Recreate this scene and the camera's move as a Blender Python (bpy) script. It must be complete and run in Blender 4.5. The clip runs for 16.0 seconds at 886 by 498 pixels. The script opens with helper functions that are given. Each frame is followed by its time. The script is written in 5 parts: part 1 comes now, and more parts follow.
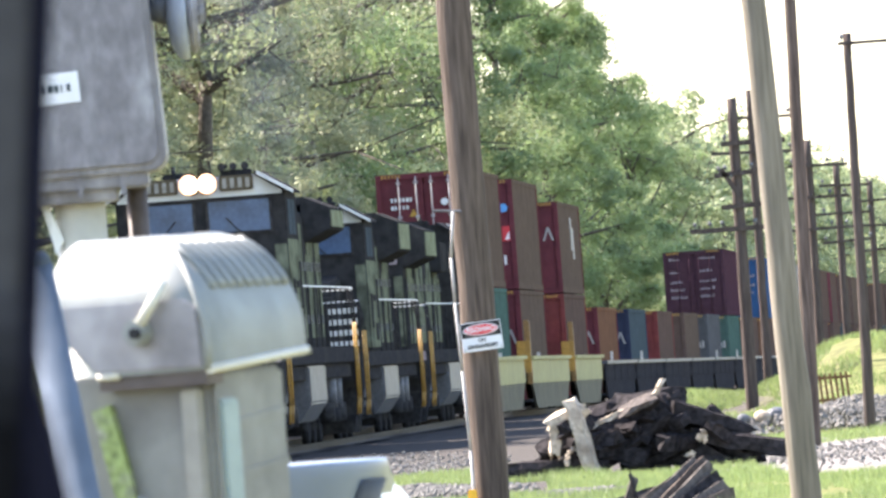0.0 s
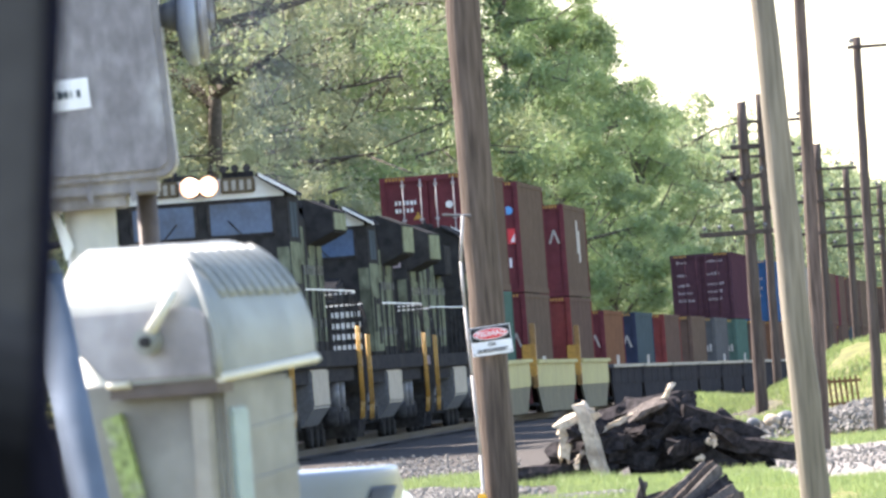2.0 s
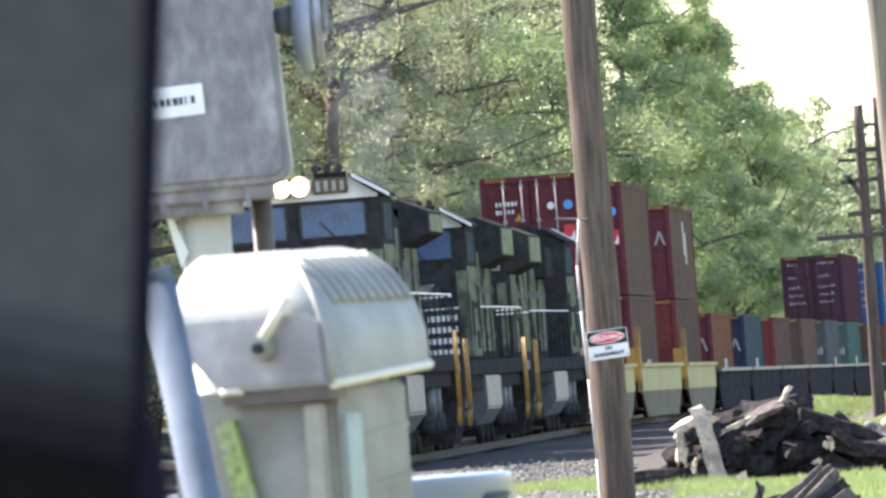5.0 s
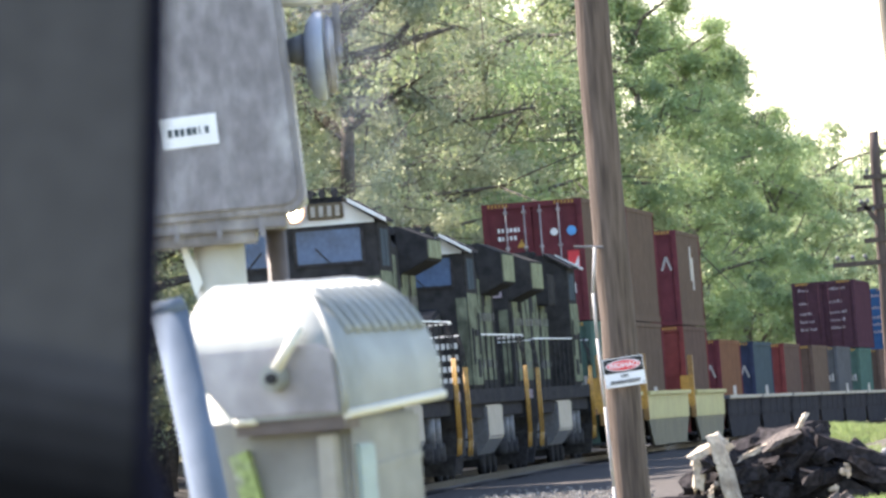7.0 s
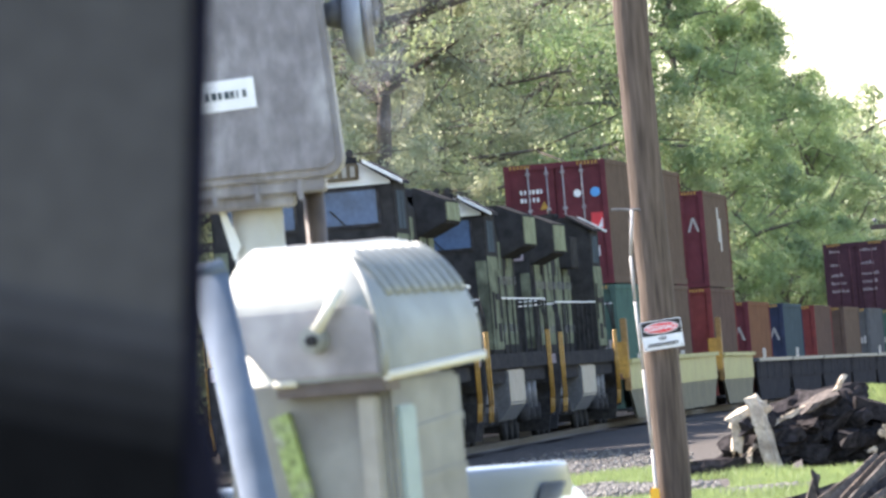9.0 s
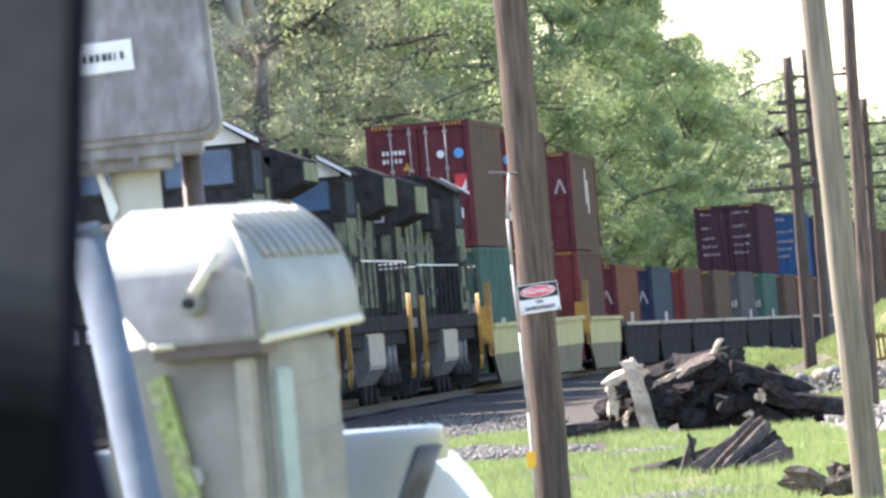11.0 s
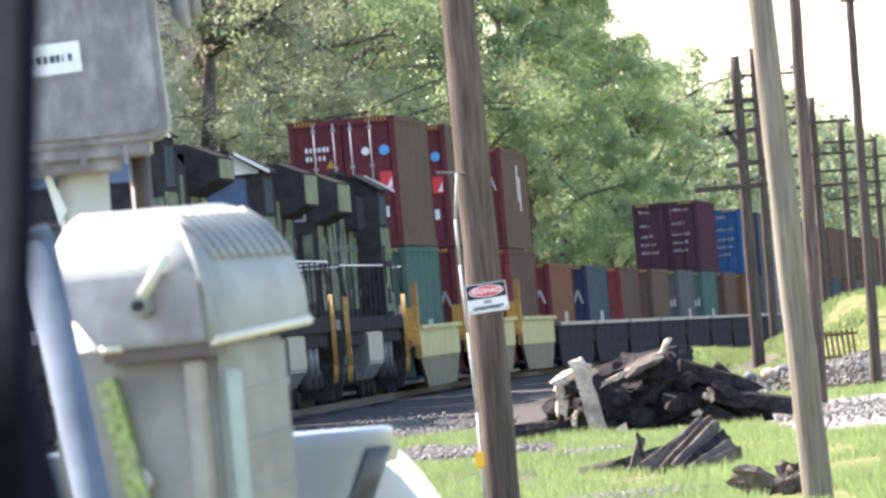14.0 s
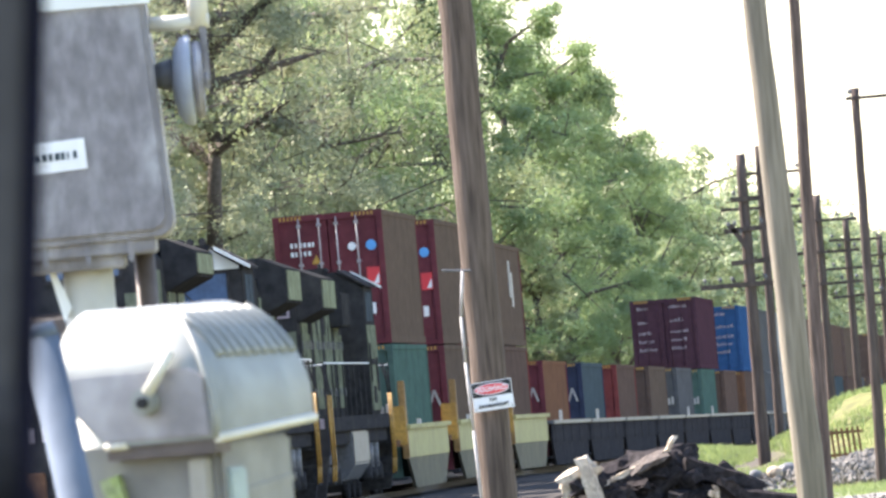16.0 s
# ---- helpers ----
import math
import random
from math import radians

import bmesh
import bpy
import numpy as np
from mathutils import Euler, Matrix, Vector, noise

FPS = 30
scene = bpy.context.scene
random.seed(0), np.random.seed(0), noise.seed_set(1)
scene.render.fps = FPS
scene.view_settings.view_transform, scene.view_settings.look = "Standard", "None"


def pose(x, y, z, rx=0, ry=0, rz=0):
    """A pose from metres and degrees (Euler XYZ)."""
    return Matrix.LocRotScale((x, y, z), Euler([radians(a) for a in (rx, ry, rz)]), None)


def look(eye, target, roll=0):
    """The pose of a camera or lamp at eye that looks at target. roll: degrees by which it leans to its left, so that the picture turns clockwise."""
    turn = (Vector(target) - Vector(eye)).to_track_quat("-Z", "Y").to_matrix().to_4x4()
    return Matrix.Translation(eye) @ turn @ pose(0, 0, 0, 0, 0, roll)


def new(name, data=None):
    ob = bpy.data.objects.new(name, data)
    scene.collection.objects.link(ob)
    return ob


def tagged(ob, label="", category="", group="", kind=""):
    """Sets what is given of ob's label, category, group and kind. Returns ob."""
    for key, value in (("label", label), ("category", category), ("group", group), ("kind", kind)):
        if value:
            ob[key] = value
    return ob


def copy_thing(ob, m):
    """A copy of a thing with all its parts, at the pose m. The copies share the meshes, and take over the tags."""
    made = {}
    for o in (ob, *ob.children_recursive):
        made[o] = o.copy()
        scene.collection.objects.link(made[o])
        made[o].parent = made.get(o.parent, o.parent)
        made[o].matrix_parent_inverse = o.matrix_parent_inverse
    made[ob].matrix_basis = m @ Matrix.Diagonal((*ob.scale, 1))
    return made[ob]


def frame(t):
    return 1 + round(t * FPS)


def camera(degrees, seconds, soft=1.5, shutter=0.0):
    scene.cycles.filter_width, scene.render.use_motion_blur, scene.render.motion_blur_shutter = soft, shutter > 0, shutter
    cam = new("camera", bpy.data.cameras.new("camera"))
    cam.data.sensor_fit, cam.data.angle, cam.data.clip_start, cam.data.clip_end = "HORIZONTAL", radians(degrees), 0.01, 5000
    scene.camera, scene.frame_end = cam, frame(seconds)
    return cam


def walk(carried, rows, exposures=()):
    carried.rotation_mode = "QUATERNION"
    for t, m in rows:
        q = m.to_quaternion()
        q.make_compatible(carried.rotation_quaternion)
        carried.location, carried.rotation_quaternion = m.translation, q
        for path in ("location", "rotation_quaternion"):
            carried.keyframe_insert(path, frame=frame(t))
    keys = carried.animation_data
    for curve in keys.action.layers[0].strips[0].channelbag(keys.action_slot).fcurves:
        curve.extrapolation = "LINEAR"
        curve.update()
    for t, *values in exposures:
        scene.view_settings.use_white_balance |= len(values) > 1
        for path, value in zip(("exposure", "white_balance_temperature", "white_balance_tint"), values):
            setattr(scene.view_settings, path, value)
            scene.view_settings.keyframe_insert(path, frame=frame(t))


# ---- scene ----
cam = camera(4.4455, 16.0, soft=2.8)
cam.data.dof.use_dof, cam.data.dof.focus_distance, cam.data.dof.aperture_fstop = True, 205.0, 47.0


def view(x, z, turn, tilt, lean):
    return Matrix.Translation((x, 0, z)) @ pose(0, 0, 0, 90 + tilt, 0, turn) @ pose(0, 0, 0, 0, 0, lean)


# seconds, turn, tilt, lean, eye x, eye z over 1.75
PATH = [
    (0, -0.0413, 0.5426, -4.236, -0.0076, -0.0169), (0.5, 0.0116, 0.5578, -4.009, -0.0066, -0.0124), (1, 0.0261, 0.5550, -4.070, -0.0077, -0.0164),
    (1.5, 0.0204, 0.6092, -4.099, -0.0095, -0.0131), (2, 0.0054, 0.5620, -4.227, -0.0080, -0.0079), (2.5, 0.0411, 0.4835, -4.229, -0.0078, -0.0092),
    (3, 0.1714, 0.3137, -4.238, -0.0068, -0.0095), (3.5, 0.3705, 0.3178, -4.229, -0.0102, -0.0212), (4, 0.5198, 0.4985, -4.253, -0.0024, -0.0082),
    (6.5, 0.6545, 0.7079, -4.444, 0.0020, -0.0028), (7, 0.6630, 0.7704, -4.545, 0.0061, -0.0022), (7.5, 0.7008, 0.7514, -4.451, 0.0027, -0.0023),
    (8, 0.7377, 0.6848, -4.813, 0.0031, -0.0001), (8.5, 0.8266, 0.6691, -5.082, 0.0040, 0.0023), (9, 0.8620, 0.6071, -4.876, 0.0013, -0.0070),
    (9.5, 0.6143, 0.5196, -4.635, -0.0004, -0.0058), (10, 0.4278, 0.4071, -4.745, 0.0019, -0.0049), (12.5, 0.0302, 0.3359, -4.578, -0.0029, -0.0091),
    (13, 0.0089, 0.3082, -4.797, -0.0034, -0.0093), (13.5, -0.0072, 0.3270, -4.728, -0.0019, -0.0080), (14, 0.0008, 0.3468, -4.865, -0.0009, -0.0032),
    (14.5, -0.0112, 0.4369, -4.838, 0.0028, 0.0026), (15, -0.0191, 0.5981, -4.855, 0.0029, -0.0000), (15.5, -0.0056, 0.7995, -4.948, 0.0036, 0.0029),
    (16, -0.0120, 0.8384, -4.843, 0.0006, -0.0043),
]
walk(cam, [(t, view(x, 1.75 + z, turn, tilt, lean)) for t, turn, tilt, lean, x, z in PATH],
     exposures=[(0.0, 2.23, 6750, 16), (16.0, 2.23, 6750, 16)])

# ---- light ----
SUN_TURN, SUN_UP = -62.0, 46.0
world = bpy.data.worlds.new("sky")
scene.world = world
world.use_nodes = True
wn, wl = world.node_tree.nodes, world.node_tree.links
sky = wn.new("ShaderNodeTexSky")
sky.sky_type, sky.sun_disc = "NISHITA", False
sky.sun_elevation, sky.sun_rotation = radians(SUN_UP), radians(SUN_TURN)
sky.dust_density, sky.air_density, sky.ozone_density = 0.7, 1.0, 1.2
wl.new(sky.outputs[0], wn["Background"].inputs[0])
wn["Background"].inputs[1].default_value = 0.125
sun = new("sun", bpy.data.lights.new("sun", "SUN"))
sun.data.energy, sun.data.angle, sun.data.color = 4.6, radians(0.6), (1.0, 0.95, 0.88)
sx = math.sin(radians(SUN_TURN)) * math.cos(radians(SUN_UP))
sy = math.cos(radians(SUN_TURN)) * math.cos(radians(SUN_UP))
sun.matrix_world = look((sx * 50, sy * 50, math.sin(radians(SUN_UP)) * 50), (0, 0, 0))


# ---- materials ----
def mat(name, col, rough=0.6, metal=0.0, var=0.3, fine=12.0, coarse=1.5, bump=0.15, stain=None, amount=0.45, through_light=0.0, random_amount=0.0, stretch=1.0, spec=0.4):
    m = bpy.data.materials.new(name)
    m.use_nodes = True
    nt = m.node_tree
    n, l = nt.nodes, nt.links
    b = n["Principled BSDF"]
    b.inputs["Roughness"].default_value, b.inputs["Metallic"].default_value = rough, metal
    b.inputs["Specular IOR Level"].default_value = spec
    geo = n.new("ShaderNodeTexCoord")
    n1, n2 = n.new("ShaderNodeTexNoise"), n.new("ShaderNodeTexNoise")
    n1.inputs["Scale"].default_value, n2.inputs["Scale"].default_value = fine, coarse
    n1.inputs["Detail"].default_value = n2.inputs["Detail"].default_value = 5
    for q in (n1, n2):
        if stretch == 1.0:
            l.new(geo.outputs["Object"], q.inputs["Vector"])
        else:
            mp = n.new("ShaderNodeMapping")
            mp.inputs["Scale"].default_value = (1, 1, stretch)
            l.new(geo.outputs["Object"], mp.inputs["Vector"])
            l.new(mp.outputs[0], q.inputs["Vector"])
    r1 = n.new("ShaderNodeMapRange")
    r1.inputs[1].default_value, r1.inputs[2].default_value = 0.3, 0.7
    r1.inputs[3].default_value, r1.inputs[4].default_value = 1 - var, 1 + var
    l.new(n1.outputs[0], r1.inputs[0])
    mix = n.new("ShaderNodeMix")
    mix.data_type = "RGBA"
    st = stain or tuple(c * 0.55 for c in col)
    mix.inputs[6].default_value, mix.inputs[7].default_value = (*col, 1), (*st, 1)
    r2 = n.new("ShaderNodeMapRange")
    r2.inputs[1].default_value, r2.inputs[2].default_value, r2.inputs[3].default_value, r2.inputs[4].default_value = 0.45, 0.7, 0, amount
    l.new(n2.outputs[0], r2.inputs[0])
    l.new(r2.outputs[0], mix.inputs[0])
    hsv = n.new("ShaderNodeHueSaturation")
    l.new(mix.outputs[2], hsv.inputs["Color"])
    if random_amount:
        info, mr, mul = n.new("ShaderNodeObjectInfo"), n.new("ShaderNodeMapRange"), n.new("ShaderNodeMath")
        mr.inputs[3].default_value, mr.inputs[4].default_value = 1 - random_amount, 1 + random_amount
        l.new(info.outputs["Random"], mr.inputs[0])
        mul.operation = "MULTIPLY"
        l.new(mr.outputs[0], mul.inputs[0])
        l.new(r1.outputs[0], mul.inputs[1])
        l.new(mul.outputs[0], hsv.inputs["Value"])
    else:
        l.new(r1.outputs[0], hsv.inputs["Value"])
    l.new(hsv.outputs[0], b.inputs["Base Color"])
    if bump:
        bp = n.new("ShaderNodeBump")
        bp.inputs["Strength"].default_value, bp.inputs["Distance"].default_value = bump, 0.02
        l.new(n1.outputs[0], bp.inputs["Height"])
        l.new(bp.outputs[0], b.inputs["Normal"])
    if through_light:
        tr, ms = n.new("ShaderNodeBsdfTranslucent"), n.new("ShaderNodeMixShader")
        ms.inputs[0].default_value = through_light
        l.new(hsv.outputs[0], tr.inputs[0])
        l.new(b.outputs[0], ms.inputs[1])
        l.new(tr.outputs[0], ms.inputs[2])
        l.new(ms.outputs[0], n["Material Output"].inputs[0])
    return m


def leaf_mat(name, col, dark, coarse=0.25):
    m = mat(name, col, 0.55, var=0.15, fine=3, coarse=coarse, bump=0, stain=dark, amount=0.9, through_light=0.42, random_amount=0.12)
    n, l = m.node_tree.nodes, m.node_tree.links
    geo, mr = n.new("ShaderNodeNewGeometry"), n.new("ShaderNodeMapRange")
    hsv = [q for q in n if q.bl_idname == "ShaderNodeHueSaturation"][0]
    mr.inputs[3].default_value, mr.inputs[4].default_value = 0.488, 0.512
    l.new(geo.outputs["Random Per Island"], mr.inputs[0])
    l.new(mr.outputs[0], hsv.inputs["Hue"])
    return m


def glow_mat(name, col, strength):
    m = bpy.data.materials.new(name)
    m.use_nodes = True
    b = m.node_tree.nodes["Principled BSDF"]
    b.inputs["Emission Color"].default_value, b.inputs["Emission Strength"].default_value = (*col, 1), strength
    return m


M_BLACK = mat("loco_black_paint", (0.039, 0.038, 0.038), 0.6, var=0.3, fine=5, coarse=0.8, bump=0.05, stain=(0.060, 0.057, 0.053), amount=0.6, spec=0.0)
M_DIRTY = mat("grimy_black_steel", (0.043, 0.042, 0.044), 0.7, var=0.4, fine=8, coarse=1.2, stain=(0.066, 0.062, 0.056), amount=0.7, spec=0.0)
M_WHITE = mat("white_loco_paint", (0.74, 0.75, 0.72), 0.4, var=0.06, fine=6, coarse=1.5, bump=0.03, stain=(0.5, 0.5, 0.44), amount=0.6)
# olive reflection of trees on the black sides, put into the paint
M_OLIVE = mat("olive_reflection_hood_paint", (0.165, 0.178, 0.122), 0.7, var=0.4, fine=5, coarse=1.1, bump=0.06, stain=(0.060, 0.064, 0.050), amount=1.0, spec=0.0)
M_GRILLE = mat("pale_olive_grille_paint", (0.225, 0.24, 0.155), 0.7, var=0.25, fine=6, coarse=1.4, bump=0.06, stain=(0.15, 0.16, 0.105), amount=0.8, spec=0.0)
M_STEEL = mat("dull_grey_steel", (0.135, 0.138, 0.145), 0.5, 0.1, var=0.25, fine=10, coarse=2, stain=(0.06, 0.056, 0.052), spec=0.2)
M_YELLOW = mat("safety_yellow_paint", (0.46, 0.25, 0.045), 0.5, var=0.25, fine=15, coarse=3, stain=(0.24, 0.13, 0.04))
# windshield blue is reflected sky put into the base colour
M_GLASS = mat("painted_sky_cab_glass", (0.075, 0.125, 0.215), 0.22, var=0.12, coarse=1.6, bump=0, stain=(0.04, 0.055, 0.08), amount=0.7, spec=0.35)
M_DUSTYGLASS = mat("dusty_side_glass", (0.07, 0.085, 0.095), 0.8, var=0.2, coarse=1.6, bump=0, stain=(0.04, 0.045, 0.05), amount=0.7, spec=0.0)
M_WELLY = mat("faded_yellow_well_paint", (0.37, 0.34, 0.155), 0.6, var=0.1, fine=5, coarse=0.8, bump=0.05, stain=(0.28, 0.25, 0.13), amount=0.6, spec=0.05)
M_WELLD = mat("dirty_lower_well_paint", (0.135, 0.122, 0.082), 0.7, var=0.18, fine=5, coarse=0.8, stain=(0.085, 0.078, 0.060), amount=0.7, spec=0.05)
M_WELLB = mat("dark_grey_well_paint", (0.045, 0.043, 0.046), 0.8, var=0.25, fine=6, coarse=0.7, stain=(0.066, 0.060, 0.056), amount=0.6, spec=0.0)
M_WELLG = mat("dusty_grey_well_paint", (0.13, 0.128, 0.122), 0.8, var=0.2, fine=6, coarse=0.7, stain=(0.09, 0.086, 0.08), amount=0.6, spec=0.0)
M_RUST = mat("rusty_brown_steel", (0.16, 0.085, 0.05), 0.75, var=0.3, fine=9, coarse=1, stain=(0.08, 0.05, 0.035), spec=0.05)
M_POST = mat("ochre_post_paint", (0.29, 0.165, 0.055), 0.6, var=0.25, fine=8, coarse=2, stain=(0.17, 0.10, 0.045))
M_MARK = mat("white_marking_paint", (0.8, 0.8, 0.8), 0.5, var=0.08, bump=0)
M_BAR = mat("pale_galvanised_bar", (0.36, 0.33, 0.33), 0.5, var=0.2, fine=20, coarse=3, bump=0, stain=(0.22, 0.17, 0.17), amount=0.8)
M_BLUE = mat("blue_marking_paint", (0.10, 0.36, 0.72), 0.5, var=0.08, bump=0)
M_RED = mat("red_marking_paint", (0.72, 0.05, 0.06), 0.5, var=0.1, bump=0)
M_DKPOLE = mat("brown_creosoted_pole", (0.112, 0.086, 0.068), 0.85, var=0.4, fine=26, coarse=2.5, bump=0.6, stain=(0.062, 0.048, 0.041), amount=0.9, stretch=0.08, spec=0.1)
M_PALEPOLE = mat("weathered_pale_pole", (0.205, 0.178, 0.138), 0.85, var=0.3, fine=26, coarse=2.5, bump=0.5, stain=(0.12, 0.10, 0.08), amount=0.8, stretch=0.06, spec=0.1)
M_OLDPOLE = mat("old_dark_pole", (0.088, 0.070, 0.062), 0.9, var=0.35, fine=16, coarse=2, bump=0.5, stretch=0.1, spec=0.05)
M_BARK = mat("tree_bark", (0.10, 0.082, 0.065), 0.9, var=0.4, fine=9, coarse=1, bump=0.6)
# the last one is paler: distance haze put into the leaf colour
M_LEAF = [leaf_mat("spring_leaves_fresh", (0.35, 0.395, 0.185), (0.195, 0.235, 0.12)),
          leaf_mat("spring_leaves_deep", (0.245, 0.325, 0.135), (0.128, 0.182, 0.088)),
          leaf_mat("spring_leaves_yellow", (0.315, 0.335, 0.19), (0.165, 0.178, 0.118)),
          leaf_mat("far_leaves_painted_haze", (0.295, 0.345, 0.18), (0.20, 0.25, 0.14))]
M_GRASS = leaf_mat("grass_blades", (0.225, 0.285, 0.10), (0.165, 0.215, 0.08), 0.35)
M_STONE = mat("crushed_grey_stone", (0.205, 0.192, 0.172), 0.9, var=0.45, fine=9, coarse=0.6, bump=0.5, stain=(0.105, 0.097, 0.086), amount=0.6, spec=0.0)
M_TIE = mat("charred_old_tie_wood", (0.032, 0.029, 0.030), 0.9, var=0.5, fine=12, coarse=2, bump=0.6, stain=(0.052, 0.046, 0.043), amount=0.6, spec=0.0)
M_PALEWOOD = mat("split_pale_wood", (0.47, 0.39, 0.29), 0.85, var=0.35, fine=16, coarse=4, bump=0.5, stain=(0.20, 0.155, 0.11), amount=0.9)
M_GREYWOOD = mat("grey_weathered_board", (0.11, 0.092, 0.08), 0.9, var=0.35, fine=16, coarse=2, bump=0.5, stain=(0.05, 0.042, 0.038), spec=0.1)
M_ALU = mat("weathered_cast_aluminium", (0.200, 0.188, 0.194), 0.65, 0.05, var=0.22, fine=30, coarse=8, bump=0.08, stain=(0.37, 0.36, 0.365), amount=0.8, stretch=0.5)
M_CREAM = mat("cream_mast_paint", (0.60, 0.57, 0.47), 0.45, var=0.06, fine=15, coarse=4, bump=0.03, stain=(0.44, 0.41, 0.31))
M_HOOD = mat("galvanised_hood_metal", (0.275, 0.285, 0.262), 0.5, 0.12, var=0.10, fine=14, coarse=5, bump=0.05, stain=(0.20, 0.205, 0.18), amount=0.8)
M_BODY = mat("grey_green_housing_paint", (0.225, 0.222, 0.195), 0.6, var=0.15, fine=12, coarse=5, bump=0.08, stain=(0.14, 0.132, 0.118), amount=0.9)
M_CARWHITE = mat("white_car_paint", (0.60, 0.62, 0.64), 0.2, var=0.02, fine=4, coarse=1, bump=0)
M_TRIM = mat("charcoal_pillar_trim", (0.066, 0.064, 0.066), 0.8, var=0.12, fine=60, coarse=3, bump=0.03, spec=0.1)
M_DOOR = mat("stained_grey_door_metal", (0.34, 0.325, 0.325), 0.45, 0.1, var=0.2, fine=14, coarse=5, bump=0.08, stain=(0.20, 0.185, 0.185), amount=1.0)
M_RAIL = mat("blue_grey_rail_paint", (0.125, 0.152, 0.192), 0.8, var=0.12, fine=14, coarse=3, stain=(0.095, 0.112, 0.135), spec=0.05)
M_TAG = mat("bright_yellow_plastic", (0.85, 0.46, 0.03), 0.5, var=0.1)
M_CONDUIT = mat("brown_conduit_paint", (0.105, 0.082, 0.07), 0.6, var=0.2, fine=20, coarse=3)
M_CABIN = mat("blue_grey_car_roof_paint", (0.20, 0.235, 0.285), 0.3, var=0.05, fine=6, coarse=2, bump=0)
M_SEAL = mat("navy_black_seal", (0.016, 0.016, 0.028), 0.8, var=0.2, fine=40, coarse=5, spec=0.0)
M_FADED = mat("faded_marking_paint", (0.34, 0.28, 0.30), 0.6, var=0.2, fine=20, coarse=3, bump=0)
M_RAILSTEEL = mat("dark_rail_steel", (0.05, 0.04, 0.034), 0.6, 0.3, var=0.3, fine=8, coarse=1, spec=0.1)
M_EDGE = mat("grey_green_strip_paint", (0.30, 0.36, 0.34), 0.6, var=0.12, fine=18, coarse=6)
M_CORNER = mat("dirty_cream_strip", (0.33, 0.31, 0.26), 0.6, var=0.15, fine=18, coarse=6)
M_BOARD = mat("dull_bronze_board", (0.13, 0.105, 0.068), 0.7, var=0.2, fine=12, coarse=4, bump=0.03, spec=0.1)
M_RUBBER = mat("black_rubber", (0.02, 0.02, 0.02), 0.8)
M_WIRE = mat("pale_cable_sheath", (0.42, 0.39, 0.36), 0.6, var=0.15)
M_GLOW = glow_mat("headlight_glow", (1.0, 0.80, 0.50), 60.0)
M_AMBER = glow_mat("headlight_glare_orange", (1.0, 0.44, 0.09), 0.5)
M_LIME = mat("gap_grass_green", (0.24, 0.30, 0.10), 0.7, var=0.4, fine=60, coarse=25, stain=(0.24, 0.235, 0.19), amount=0.9)
M_PALEBLUE = mat("pale_blue_grey_paint", (0.33, 0.36, 0.41), 0.5, var=0.1, fine=14, coarse=3)


# ---- small mesh tools ----
def box(bm, x0, x1, y0, y1, z0, z1, m=None):
    v = [bm.verts.new((x, y, z)) for z in (z0, z1) for x, y in ((x0, y0), (x1, y0), (x1, y1), (x0, y1))]
    if m is not None:
        for q in v:
            q.co = m @ q.co
    for a in ((3, 2, 1, 0), (4, 5, 6, 7), (0, 1, 5, 4), (1, 2, 6, 5), (2, 3, 7, 6), (3, 0, 4, 7)):
        bm.faces.new([v[i] for i in a])
    return bm


def tube(bm, a, b, r0, r1=None, seg=8, wobble=0.0):
    a, b = Vector(a), Vector(b)
    r1 = r0 if r1 is None else r1
    d = (b - a).normalized()
    s = d.orthogonal().normalized()
    q = d.cross(s)
    rings = []
    for p, r in ((a, r0), (b, r1)):
        rings.append([bm.verts.new(p + (s * math.cos(2 * math.pi * i / seg) + q * math.sin(2 * math.pi * i / seg)) * r) for i in range(seg)])
    for i in range(seg):
        f = bm.faces.new((rings[0][i], rings[0][(i + 1) % seg], rings[1][(i + 1) % seg], rings[1][i]))
        f.smooth = seg > 6
    bm.faces.new(rings[0][::-1])
    bm.faces.new(rings[1])
    return bm


def extrude(bm, outline, axis, a, b):
    """A closed outline of pairs, drawn in the plane across the axis, made solid from a to b."""
    def place(p, h):
        return {"x": (h, p[0], p[1]), "y": (p[0], h, p[1]), "z": (p[0], p[1], h)}[axis]
    lo, hi = [bm.verts.new(place(p, a)) for p in outline], [bm.verts.new(place(p, b)) for p in outline]
    n = len(outline)
    for i in range(n):
        bm.faces.new((lo[i], lo[(i + 1) % n], hi[(i + 1) % n], hi[i]))
    bm.faces.new(lo[::-1])
    bm.faces.new(hi)
    bmesh.ops.recalc_face_normals(bm, faces=bm.faces)
    return bm


def sweep(bm, points, r, seg=8):
    """One round bar bent along the points."""
    pts = [Vector(q) for q in points]
    rings = []
    for i, q in enumerate(pts):
        d = (pts[min(i + 1, len(pts) - 1)] - pts[max(i - 1, 0)]).normalized()
        a = d.cross(Vector((0.31, 0.87, 0.12))).normalized()
        b = d.cross(a)
        rings.append([bm.verts.new(q + (a * math.cos(2 * math.pi * k / seg) + b * math.sin(2 * math.pi * k / seg)) * r) for k in range(seg)])
    for lo, hi in zip(rings, rings[1:]):
        for k in range(seg):
            bm.faces.new((lo[k], lo[(k + 1) % seg], hi[(k + 1) % seg], hi[k])).smooth = True
    bm.faces.new(rings[0][::-1])
    bm.faces.new(rings[-1])
    bmesh.ops.recalc_face_normals(bm, faces=bm.faces)
    return bm


def B():
    return bmesh.new()


